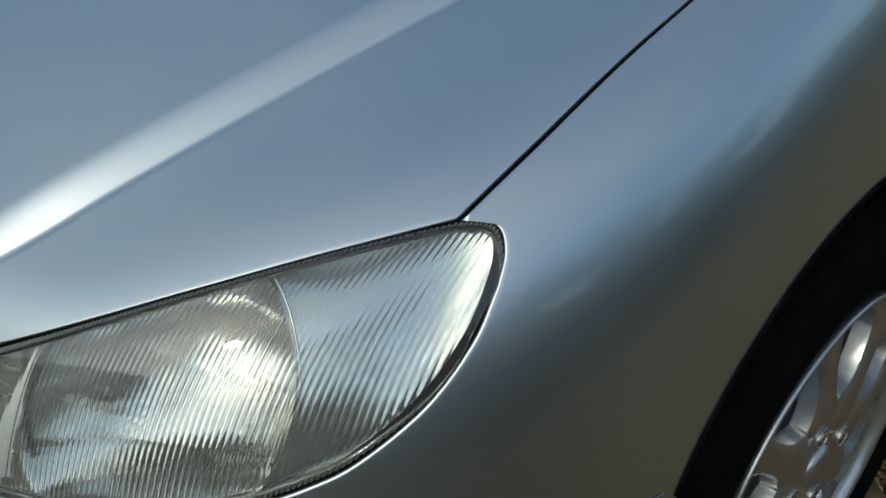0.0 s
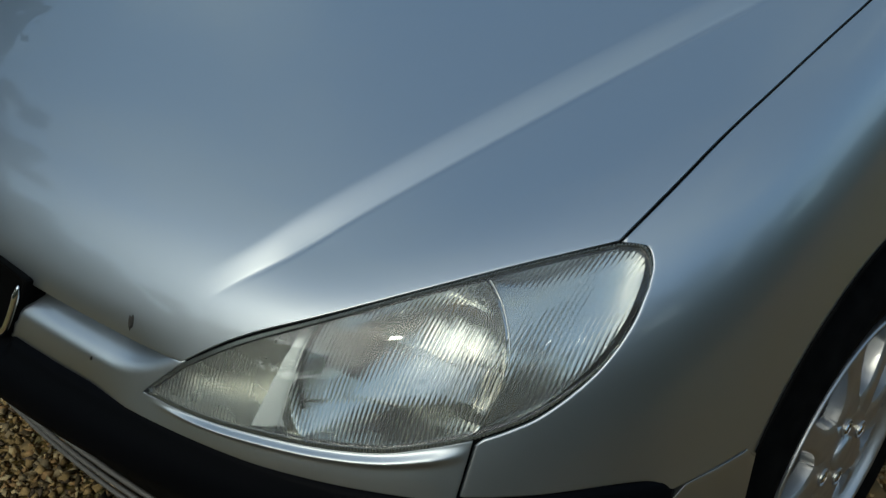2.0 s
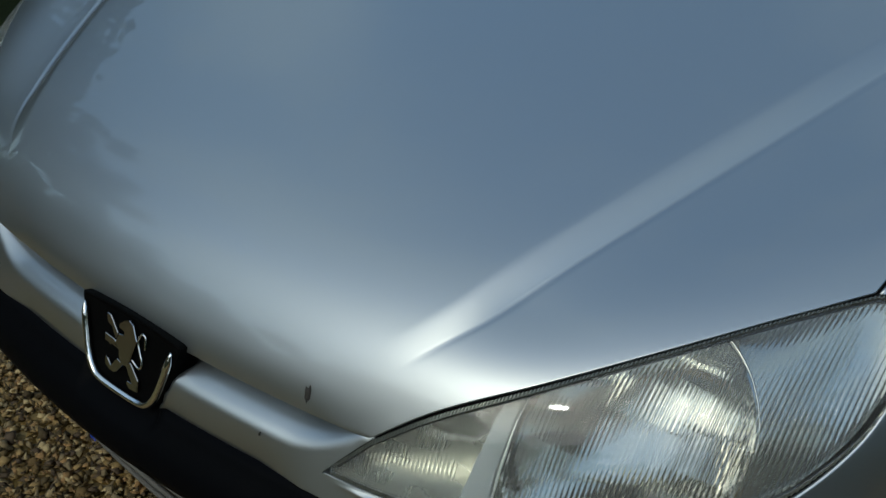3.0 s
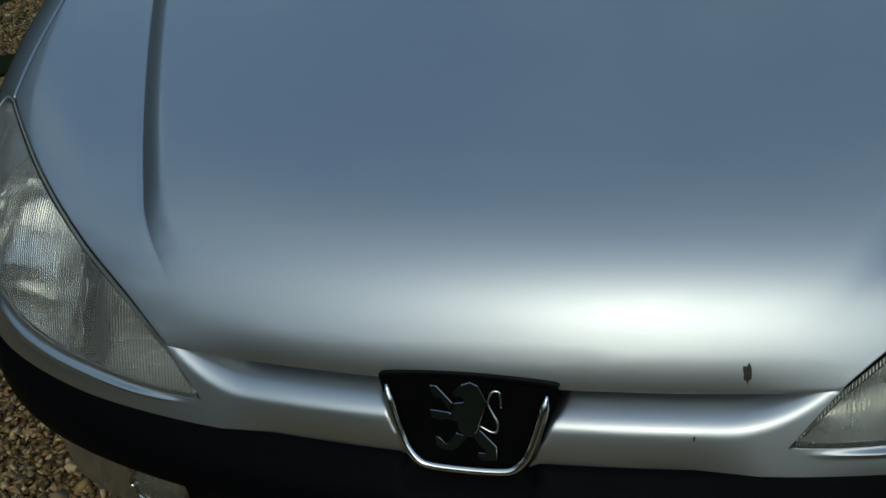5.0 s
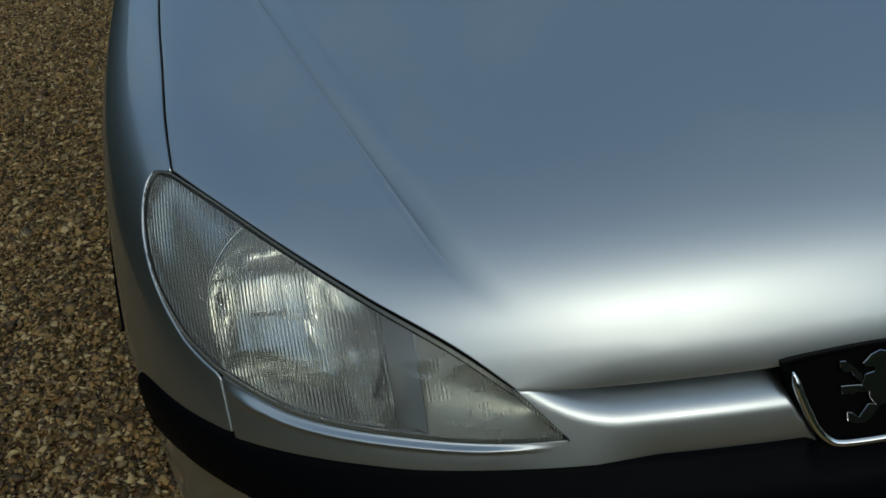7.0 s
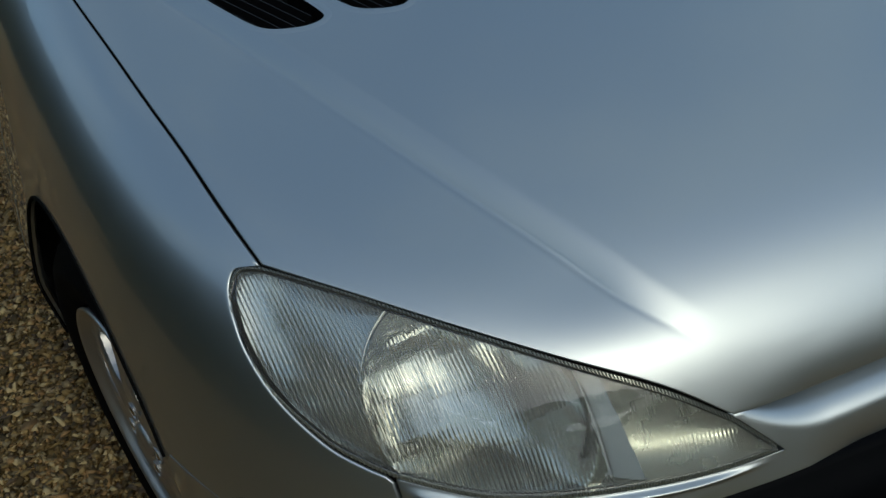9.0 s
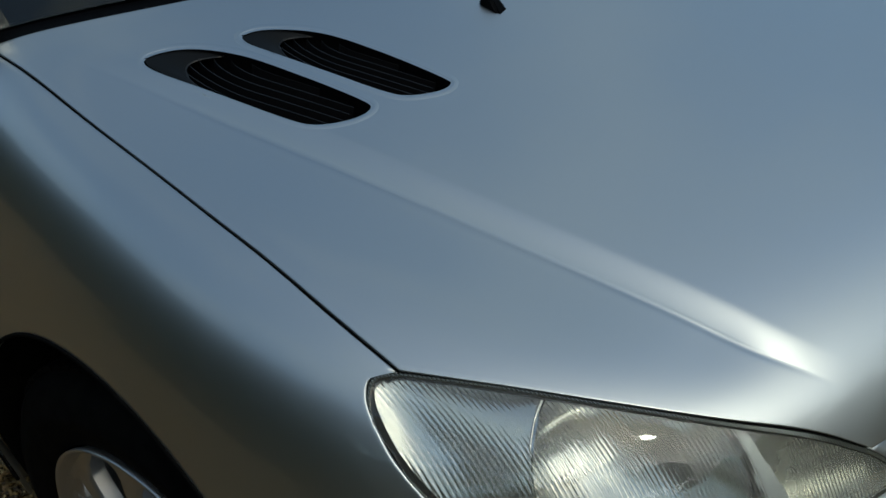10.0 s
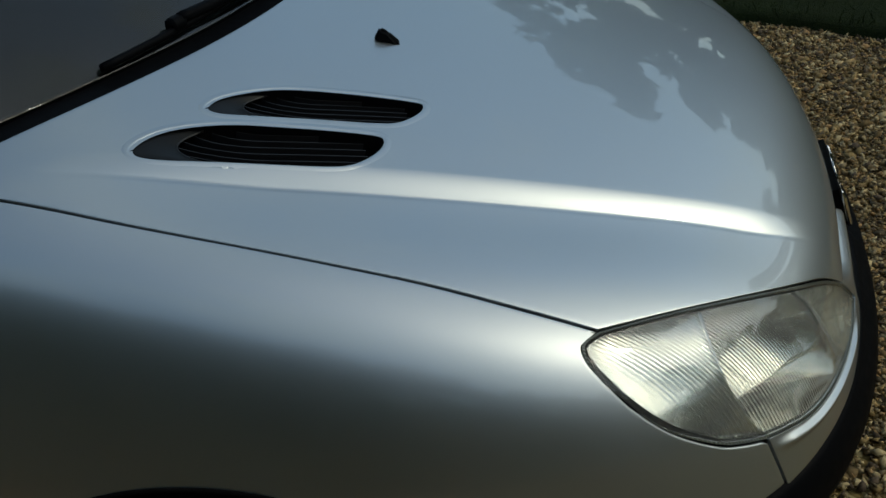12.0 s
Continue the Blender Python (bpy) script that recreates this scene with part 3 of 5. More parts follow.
def headlamp(s):
    lamp = new("headlamp")
    lamp.parent = car
    tagged(lamp, "clear ribbed headlamp with chrome reflectors")
    sign = (lambda q: q) if s > 0 else mirrored
    # lens: smooth outside, upright flutes inside
    pitch, per = 0.0038, 8
    nx = int((LAMP_X1 - LAMP_X0) / pitch * per)
    nz = 30
    g = lamp_grid(LAMP_X0, LAMP_X1, nx, nz, 0.0072)
    n = normals(g)
    outer = g - n * 0.0015
    xx = g[..., 0]
    flute = np.abs(np.sin(np.pi * xx / pitch))
    rho = np.hypot(xx - 0.497, g[..., 2] - 0.607)
    strong = np.where((rho > 0.085) & (xx > 0.5), 0.00088, np.where(xx < 0.384, 0.0006, np.where(xx < 0.416, 0.00006, 0.00085)))
    inner = g - n * (0.0055 + strong * (1 - flute))[..., None]
    v = np.vstack([sign(outer).reshape(-1, 3), sign(inner).reshape(-1, 3)])
    m = nx * nz
    f = grid_faces(nx, nz, s < 0) + grid_faces(nx, nz, s > 0, start=m)
    idx = np.arange(m).reshape(nx, nz)
    loop = np.concatenate([idx[:-1, 0], idx[-1, :-1], idx[:0:-1, -1], idx[0, :0:-1]])
    for a, b in zip(loop, np.roll(loop, -1)):
        q = (int(a), int(a) + m, int(b) + m, int(b))
        f.append(q if s < 0 else q[::-1])
    lens = mesh_object("lens", v, f, lens_glass, lamp, True, "clear glass lens with fine upright ribs")
    lens.visible_shadow = False
    # ribbed border between the lens and the seal
    k = 600
    for row, name in ((-1, "upper_border"), (0, "lower_border")):
        a, b = (lamp_grid(LAMP_X0, LAMP_X1, k, 5, i)[:, row] for i in (0.0010, 0.0078))
        na, nb = normals(a), normals(b)
        wave = 0.0013 * np.array([0.0, 1.0, 1.0, -0.6])[np.arange(k) % 4][:, None]
        rib = np.stack([a - na * 0.0046, a - na * (0.0018 - wave), b - nb * (0.0014 - wave), b - nb * 0.0050], 1)
        mesh_object(name, sign(rib).reshape(-1, 3), grid_faces(k, 4, (s > 0) == (row == 0)), lamp_teeth, lamp, False, "fine ribbed border of the lens")
    # housing behind everything
    back = lamp_grid(LAMP_X0, LAMP_X1, 60, 20, 0.002)
    rim = back - normals(back) * 0.008
    deep = back + np.array([-0.02, 0.11, -0.01])
    ring = np.concatenate([rim[:-1, 0], rim[-1, :-1], rim[:0:-1, -1], rim[0, :0:-1]])
    ring2 = np.concatenate([deep[:-1, 0], deep[-1, :-1], deep[:0:-1, -1], deep[0, :0:-1]])
    nr = len(ring)
    vv = np.vstack([sign(ring), sign(ring2), sign(deep).reshape(-1, 3)])
    ff = [(i, (i + 1) % nr, nr + (i + 1) % nr, nr + i) for i in range(nr)] + grid_faces(60, 20, start=2 * nr)
    mesh_object("housing", vv, ff, lamp_satin, lamp, True)

    def clamp(x, z, inset=0.004):
        lo, hi = lamp_z(x, inset)
        return np.minimum(np.maximum(z, lo), hi)

    def set_back(x, z, depth):
        y = front_y(x, z)
        return np.stack([x, y + depth, z], -1)

    # main bowl: a deep dish of stepped strips
    C, R = (0.497, 0.607), 0.086
    rho, th = np.meshgrid(np.linspace(0.0, 1, 110), np.linspace(0, 2 * np.pi, 193), indexing="ij")
    x, z = C[0] + R * 1.15 * rho * np.cos(th), C[1] + R * 1.15 * rho * np.sin(th)
    k = np.where(x > C[0], np.minimum(1, R / np.maximum(np.hypot(x - C[0], z - C[1]), 1e-6)), 1.0)
    x, z = np.maximum(C[0] + (x - C[0]) * k, 0.417), C[1] + (z - C[1]) * k
    z = clamp(x, z, 0.003)
    r2 = ((x - C[0]) ** 2 + (z - C[1]) ** 2) / R**2
    face = front_y(np.full(1, C[0]), np.full(1, C[1]))[0] + 0.62 * (x - C[0]) + 0.35 * (z - C[1])
    y = face + 0.022 + 0.072 * (1 - r2)
    q = (z - C[1] + 0.010 * np.cos((x - C[0]) * 26) + 0.010) / 0.036
    row = np.floor(q)
    y = y + 0.012 * (q - row) * np.clip(1.2 - r2, 0, 1)
    y = y + 0.0045 * np.abs(np.sin((x - C[0] + 0.011 * row) * np.pi / 0.034)) * (1 - rho**4)
    y = np.maximum(y, front_y(x, z) + 0.010 + 0.058 * np.clip(1 - r2, 0, 1))
    bowl = np.stack([x, y, z], -1)
    mesh_object("main_reflector", sign(bowl).reshape(-1, 3), grid_faces(110, 193, s > 0), lamp_chrome, lamp, True, "chrome bowl reflector")
    # bright shelf below the bowl
    x = np.linspace(0.40, 0.575, 50)
    lo, hi = lamp_z(x, 0.0036)
    yf = front_y(x, lo) + 0.008
    shelf = np.stack([np.stack([x, yf + 0.085 * t, lo + 0.012 * t], -1) for t in np.linspace(0, 1, 6)], 1)
    mesh_object("shelf", sign(shelf).reshape(-1, 3), grid_faces(50, 6, s < 0), lamp_chrome, lamp, True)
    # bowl's rim
    a = np.linspace(-0.75, 1.35, 50)
    x = C[0] + (R + 0.001) * np.cos(a)
    z = clamp(x, C[1] + (R + 0.001) * np.sin(a))
    rim = np.stack([x, front_y(x, z) + 0.010, z], -1)
    tube("rim", sign(rim), 0.0011, lamp_chrome, lamp, 6)
    wall0, wall1 = rim.copy(), rim.copy()
    wall1[:, 1] += 0.10
    w = np.stack([wall0, wall1], 1)
    mesh_object("partition", sign(w).reshape(-1, 3), grid_faces(50, 2), lamp_grey, lamp, True)
    # indicator chamber, from the bowl's edge out to the lamp's end
    na, nr = 80, 24
    ang = np.linspace(-0.95, 1.5, na)
    lo_r, hi_r = np.full(na, R * 0.9), np.full(na, 0.25)
    for _ in range(30):
        m = (lo_r + hi_r) / 2
        px, pz = C[0] + m * np.cos(ang), C[1] + m * np.sin(ang)
        a0, a1 = lamp_z(np.clip(px, LAMP_X0, LAMP_X1), 0.004)
        ok = (pz > a0) & (pz < a1) & (px < 0.6475)
        lo_r, hi_r = np.where(ok, m, lo_r), np.where(ok, hi_r, m)
    w = np.linspace(0, 1, nr)[None]
    rr = R + (np.maximum(lo_r, R + 0.0005)[:, None] - R) * w
    X, z = C[0] + rr * np.cos(ang)[:, None], C[1] + rr * np.sin(ang)[:, None]
    z = clamp(X, z)
    dep = 0.008 + 0.013 * np.sin(np.pi * 0.5 * w) + 0.28 * (z - 0.60) * np.sin(np.pi * w) + 0.010 * np.exp(-((X - 0.616) ** 2 + (z - 0.664) ** 2) / 0.026**2)
    ind = np.stack([X, front_y(X, z) + np.maximum(dep, 0.006), z], -1)
    mesh_object("indicator_reflector", sign(ind).reshape(-1, 3), grid_faces(na, nr, s < 0), lamp_satin, lamp, True, "satin chrome indicator reflector")
    # inner chamber by the tip, dull
    nx, nz = 30, 20
    x = np.linspace(0.275, 0.388, nx)
    lo, hi = lamp_z(x, 0.0035)
    t = np.linspace(0, 1, nz)[None]
    z = lo[:, None] * (1 - t) + hi[:, None] * t
    X = np.repeat(x[:, None], nz, 1)
    tip = np.stack([X, front_y(X, z) + 0.004 + (0.006 + 0.14 * (X - 0.275)) * (1 - np.exp(-t / 0.08)) + 0.012 * np.sin(np.pi * t), z], -1)
    mesh_object("side_reflector", sign(tip).reshape(-1, 3), grid_faces(nx, nz, s > 0), lamp_grey, lamp, True, "dull grey inner reflector")
    # bright dividing wall
    x = np.linspace(0.389, 0.418, 8)
    lo, hi = lamp_z(x, 0.004)
    z = lo[:, None] * (1 - t) + hi[:, None] * t
    X = np.repeat(x[:, None], nz, 1)
    div = np.stack([X, front_y(X, z) + 0.008 + 0.4 * (X - 0.389) + 0.45 * (z - lo[:, None]), z], -1)
    mesh_object("divider", sign(div).reshape(-1, 3), grid_faces(8, nz, s > 0), lamp_dull, lamp, True)
    # black rod that darkens the bowl's inner side
    a = np.linspace(2.05, 3.75, 40)
    x = C[0] + 0.079 * np.cos(a)
    z = clamp(x, C[1] + 0.079 * np.sin(a), 0.006)
    gap = np.stack([x, front_y(x, z) + 0.013, z], -1)
    tube("bowl_dark_rod", sign(gap), 0.0030, rubber, lamp, 8)
    # bulb with its dark cap
    cx, cz = 0.452, 0.594
    by = front_y(np.array([cx]), np.array([cz]))[0]
    ax = np.stack([np.full(12, cx), np.linspace(by + 0.028, by + 0.085, 12), np.full(12, cz)], 1)
    tube("bulb_cap", sign(ax), 0.013, dark_metal, lamp, 18, taper=np.r_[0.3, 0.75, 0.95, np.ones(9)])
    return lamp


headlamp(1)
headlamp(-1)

# ---------------------------------------------------------------- badge


def badge():
    b = new("badge")
    b.parent = car
    tagged(b, "black shield badge with a chrome rim and emblem")

    def at(q, off):
        """Points of the badge's face: across and up from its middle, and out of it."""
        q = np.asarray(q, float)
        z = 0.533 + q[:, 1] * 0.95
        y = 0.092 + 0.29 * (z - 0.52)
        p = np.stack([q[:, 0], y, z], 1)
        n = np.array([0, -0.96, 0.28])
        return p + n * (0.005 + np.asarray(off)).reshape(-1, 1)

    plate = [(-0.079, 0.040), (-0.073, 0.0455), (0, 0.049), (0.073, 0.0455), (0.079, 0.040), (0.072, 0.015), (0.060, -0.018), (0.047, -0.034), (0.030, -0.040), (0, -0.041), (-0.030, -0.040), (-0.047, -0.034), (-0.060, -0.018), (-0.072, 0.015)]
    c = spline(plate + plate[:1], 81)[:-1]
    v = np.vstack([at(c, -0.03), at(c, -0.001), at(c * 0.97, 0.0), at(c * 0.9, -0.002)])
    n = len(c)
    f = [(r * n + i, r * n + (i + 1) % n, (r + 1) * n + (i + 1) % n, (r + 1) * n + i) for r in range(3) for i in range(n)]
    f.append(tuple(range(3 * n, 4 * n)))
    mesh_object("plate", v, f, bump(material("badge_black", (0.002, 0.002, 0.002), 0.6, Specular_IOR_Level=0.03), 900, 0.4, 0.0006), b, False, "black grained plate")
    u = [(-0.0715, 0.036), (-0.066, 0.012), (-0.056, -0.018), (-0.046, -0.032), (-0.034, -0.0375), (0, -0.039), (0.034, -0.0375), (0.046, -0.032), (0.056, -0.018), (0.066, 0.012), (0.0715, 0.036)]
    q = spline(u, 60)
    tube("rim", at(q, 0.002), 0.0042, chrome, b, 10, taper=np.clip(np.minimum(np.arange(60), 59 - np.arange(60)) / 4 + 0.3, 0, 1))
    # plain upright emblem of joined shapes
    shapes = [
        [(-0.0073, 0.0371), (-0.0036, 0.0406), (0.0046, 0.0437), (0.0118, 0.0406), (0.0191, 0.0258), (0.0127, 0.0062), (0.0109, 0.0), (0.0064, -0.0072), (-0.0018, -0.0082), (-0.0073, 0.0), (-0.0076, 0.0062), (-0.0146, 0.0093), (-0.0136, 0.0145), (-0.01, 0.0233), (-0.0018, 0.0248), (-0.0015, 0.0283), (-0.01, 0.0295), (-0.0113, 0.0336)],
        [(-0.0313, 0.0386), (-0.0255, 0.0382), (-0.0113, 0.0233), (-0.0136, 0.0155), (-0.02, 0.0233), (-0.0218, 0.0268), (-0.0282, 0.0279), (-0.0313, 0.033)],
        [(-0.0318, 0.0159), (-0.0146, 0.0145), (-0.0076, 0.0062), (-0.0182, 0.0077), (-0.0228, 0.0052), (-0.0246, 0.0073), (-0.0313, 0.0077)],
        [(-0.0091, -0.0041), (0.0018, -0.0072), (-0.0073, -0.0185), (-0.0127, -0.022), (-0.02, -0.0216), (-0.0282, -0.0179), (-0.0282, -0.0092), (-0.0237, -0.0102), (-0.0182, -0.0154)],
        [(0.0055, -0.0051), (0.0127, 0.0), (0.0273, -0.0144), (0.0277, -0.0273), (0.0146, -0.0288), (0.0091, -0.0247), (0.0109, -0.0212), (0.0182, -0.0212), (0.0109, -0.0133)],
    ]
    vv, ff = [], []
    for sh in shapes:
        sh = np.array(sh)
        k = len(sh)
        o = sum(len(a) for a in vv)
        vv += [at(sh, -0.001), at(sh, 0.0022), at(shrunk(sh, 0.0007), 0.0030)]
        for r in (0, 1):
            ff += [(o + r * k + i, o + r * k + (i + 1) % k, o + (r + 1) * k + (i + 1) % k, o + (r + 1) * k + i) for i in range(k)]
        ff.append(tuple(range(o + 2 * k, o + 3 * k)))
    mesh_object("emblem", np.vstack(vv), ff, emblem_mat, b, False, "plain chrome emblem")
    tail = spline([(0.0127, 0.0031), (0.0218, -0.0014), (0.0273, -0.0006), (0.0282, 0.0073), (0.0228, 0.0176), (0.02, 0.0258), (0.0237, 0.0351), (0.0291, 0.0361), (0.0309, 0.031), (0.0313, 0.0217)], 40)
    tube("emblem_curl", at(tail, 0.001), 0.0013, chrome, b, 6)


badge()

# ---------------------------------------------------------------- wheels


def lathe(name, prof, mat, parent, n=72, label=""):
    """A turned form round the x axis from (radius, x) pairs."""
    p = np.array(prof, float)
    a = np.linspace(0, 2 * np.pi, n, endpoint=False)
    v = np.stack([np.repeat(p[None, :, 1], n, 0), np.cos(a)[:, None] * p[None, :, 0], np.sin(a)[:, None] * p[None, :, 0]], -1)
    return mesh_object(name, v.reshape(-1, 3), grid_faces(n, len(p), False, True), mat, parent, True, label)


def wheel_thing():
    """A wheel round the origin, its outer face towards +x."""
    w = new("wheel")
    tagged(w, "alloy wheel with eight spokes and a low black tyre")
    R = 0.295
    tyre = lathe("tyre", [(0.198, -0.155), (0.204, -0.165), (0.235, -0.178), (0.268, -0.172), (0.286, -0.155), (0.2935, -0.13), (R, -0.09), (R, -0.02), (0.2935, 0.010), (0.286, 0.032), (0.268, 0.046), (0.252, 0.050), (0.250, 0.0515), (0.240, 0.0515), (0.225, 0.049), (0.206, 0.042), (0.199, 0.038)], rubber, w, 96, "black rubber tyre")
    # tread blocks
    vv, ff = [], []
    for i in range(72):
        for band in (-0.125, -0.085, -0.040, 0.002):
            a0, a1 = (i + 0.06) * 2 * np.pi / 72, (i + 0.82) * 2 * np.pi / 72
            skew = 0.02 if band in (-0.085, 0.002) else -0.02
            x0, x1 = band - 0.016, band + 0.018
            rr = (0.2935 if band == 0.002 else R - 0.002, R + 0.004)
            rr2 = (0.2885 if band == 0.002 else R - 0.002, 0.2985 if band == 0.002 else R + 0.004)
            o = len(vv)
            for (xx, r, sk) in ((x0, rr[1], 0), (x1, rr2[1], skew), (x0, rr[0], 0), (x1, rr2[0], skew)):
                for a in (a0 + sk, a1 + sk):
                    vv.append((xx, r * math.cos(a), r * math.sin(a)))
            ff += [(o, o + 1, o + 3, o + 2), (o, o + 2, o + 6, o + 4), (o + 1, o + 5, o + 7, o + 3), (o, o + 4, o + 5, o + 1), (o + 2, o + 3, o + 7, o + 6)]
    mesh_object("tread", vv, ff, rubber, tyre, False)
    rim = lathe("rim", [(0.150, -0.14), (0.175, -0.13), (0.176, -0.02), (0.178, 0.010), (0.188, 0.024), (0.194, 0.033), (0.198, 0.041), (0.1985, 0.046), (0.196, 0.0475), (0.1925, 0.0445), (0.190, 0.039), (0.185, 0.032), (0.176, 0.028), (0.171, 0.022), (0.170, 0.008)], alloy, w, 96, "silver alloy rim")
    lathe("brake_drum", [(0.0, -0.06), (0.12, -0.06), (0.135, -0.07), (0.168, -0.075), (0.168, -0.12)], rubber, w, 48)
    # spoked face: windows between eight spokes
    def disc_x(r):
        return np.interp(r, [0, 0.03, 0.06, 0.10, 0.15, 0.185], [0.041, 0.042, 0.042, 0.041, 0.036, 0.029])

    ns = 8
    for i in range(ns):
        a0 = (i + 0.25) * 2 * np.pi / ns
        rs = np.linspace(0.055, 0.183, 24)
        half = np.interp(rs, [0.055, 0.074, 0.082, 0.092, 0.11, 0.135, 0.155, 0.166, 0.174, 0.186], [0.024, 0.031, 0.026, 0.0195, 0.0160, 0.0165, 0.021, 0.032, 0.066, 0.075])
        cs = np.linspace(-1, 1, 9)
        top, und = [], []
        for r, h in zip(rs, half):
            x = disc_x(r)
            for c in cs:
                edge = (abs(c)) ** 10
                t = c * h
                top.append((x + 0.003 * (1 - edge) - 0.001 * edge, r, t))
            for c in cs:
                und.append((x - 0.019, r, c * (h + 0.003)))
        v = np.array(top + und)
        m = Matrix.Rotation(a0, 3, "X")
        v = v @ np.array(m).T
        nn = len(rs) * 9
        f = grid_faces(24, 9, False) + grid_faces(24, 9, True, start=nn)
        # the flanks have points of their own, so that the face's edges stay crisp
        for c in (0, 8):
            o = len(v)
            rows = np.arange(24) * 9 + c
            v = np.vstack([v, v[rows], v[nn + rows]])
            for k in range(23):
                q = (o + k, o + k + 1, o + 25 + k, o + 24 + k)
                f.append(q if c == 0 else q[::-1])
        mesh_object("spoke", v, f, alloy, w, True)
    lathe("hub", [(0.0, 0.042), (0.026, 0.0435), (0.032, 0.0450), (0.058, 0.0455), (0.068, 0.044), (0.073, 0.020)], alloy, w, 48)
    lathe("centre_cap", [(0.0, 0.0500), (0.018, 0.0495), (0.0235, 0.048), (0.025, 0.042)], alloy, w, 40, "round centre cap")
    for i in range(4):
        a = (i + 0.5) * np.pi / 2 + 0.3
        y, z = 0.049 * math.cos(a), 0.049 * math.sin(a)
        q = np.linspace(0, 2 * np.pi, 17)[:-1]
        prof = [(0.0128, 0.0455), (0.0128, 0.0475), (0.0112, 0.0478), (0.0105, 0.0460), (0.0, 0.0460)]
        v = [(xx, y + r * math.cos(t), z + r * math.sin(t)) for t in q for r, xx in prof]
        bolt = mesh_object("bolt_well", v, grid_faces(16, 5, False, True), alloy, w, False)
        hexa = [(xx, y + r * math.cos(t), z + r * math.sin(t)) for t in np.linspace(0, 2 * np.pi, 7)[:-1] for r, xx in ((0.0085, 0.045), (0.0085, 0.0470), (0.0075, 0.0480), (0.0, 0.0480))]
        mesh_object("bolt", hexa, grid_faces(6, 4, False, True), chrome, w, False)
    return w


first = wheel_thing()
first.matrix_basis = pose(0.714, 0.795, 0.286, 40, 0, -3)
first.parent = car
for x, y, turn in ((-0.712, 0.787, 189), (0.735, 3.20, 0), (-0.735, 3.20, 180)):
    copy_thing(first, pose(x, y, 0.286, 35, 0, turn))


# ---------------------------------------------------------------- wheel housings


def wheel_well(y0, s):
    a = np.linspace(radians(-56), radians(236), 40)
    r = 0.345
    v = []
    for rim in (True, False):
        for t in a:
            y, z = y0 - r * math.cos(t), 0.335 + r * math.sin(t)
            side = 0.785 - 0.18 * (max(z, 0.4) - 0.5) - 0.045 * max(1.2 - y, 0) ** 2 - 0.5 * max(0.46 - z, 0) ** 2 - 0.22 * max(0.80 - y, 0)
            v.append((s * (side if rim else 0.50), y, z))
    f = [(i, i + 1, 41 + i, 40 + i) for i in range(39)]
    f.append(tuple(range(40, 80)))
    mesh_object("wheel_well", v, f, rubber, car, True)


for s in (1, -1):
    wheel_well(0.772, s)
    wheel_well(3.20, s)

# ---------------------------------------------------------------- the rest of the car


def screen_line(x):
    return 0.782 + 0.5 * x * x


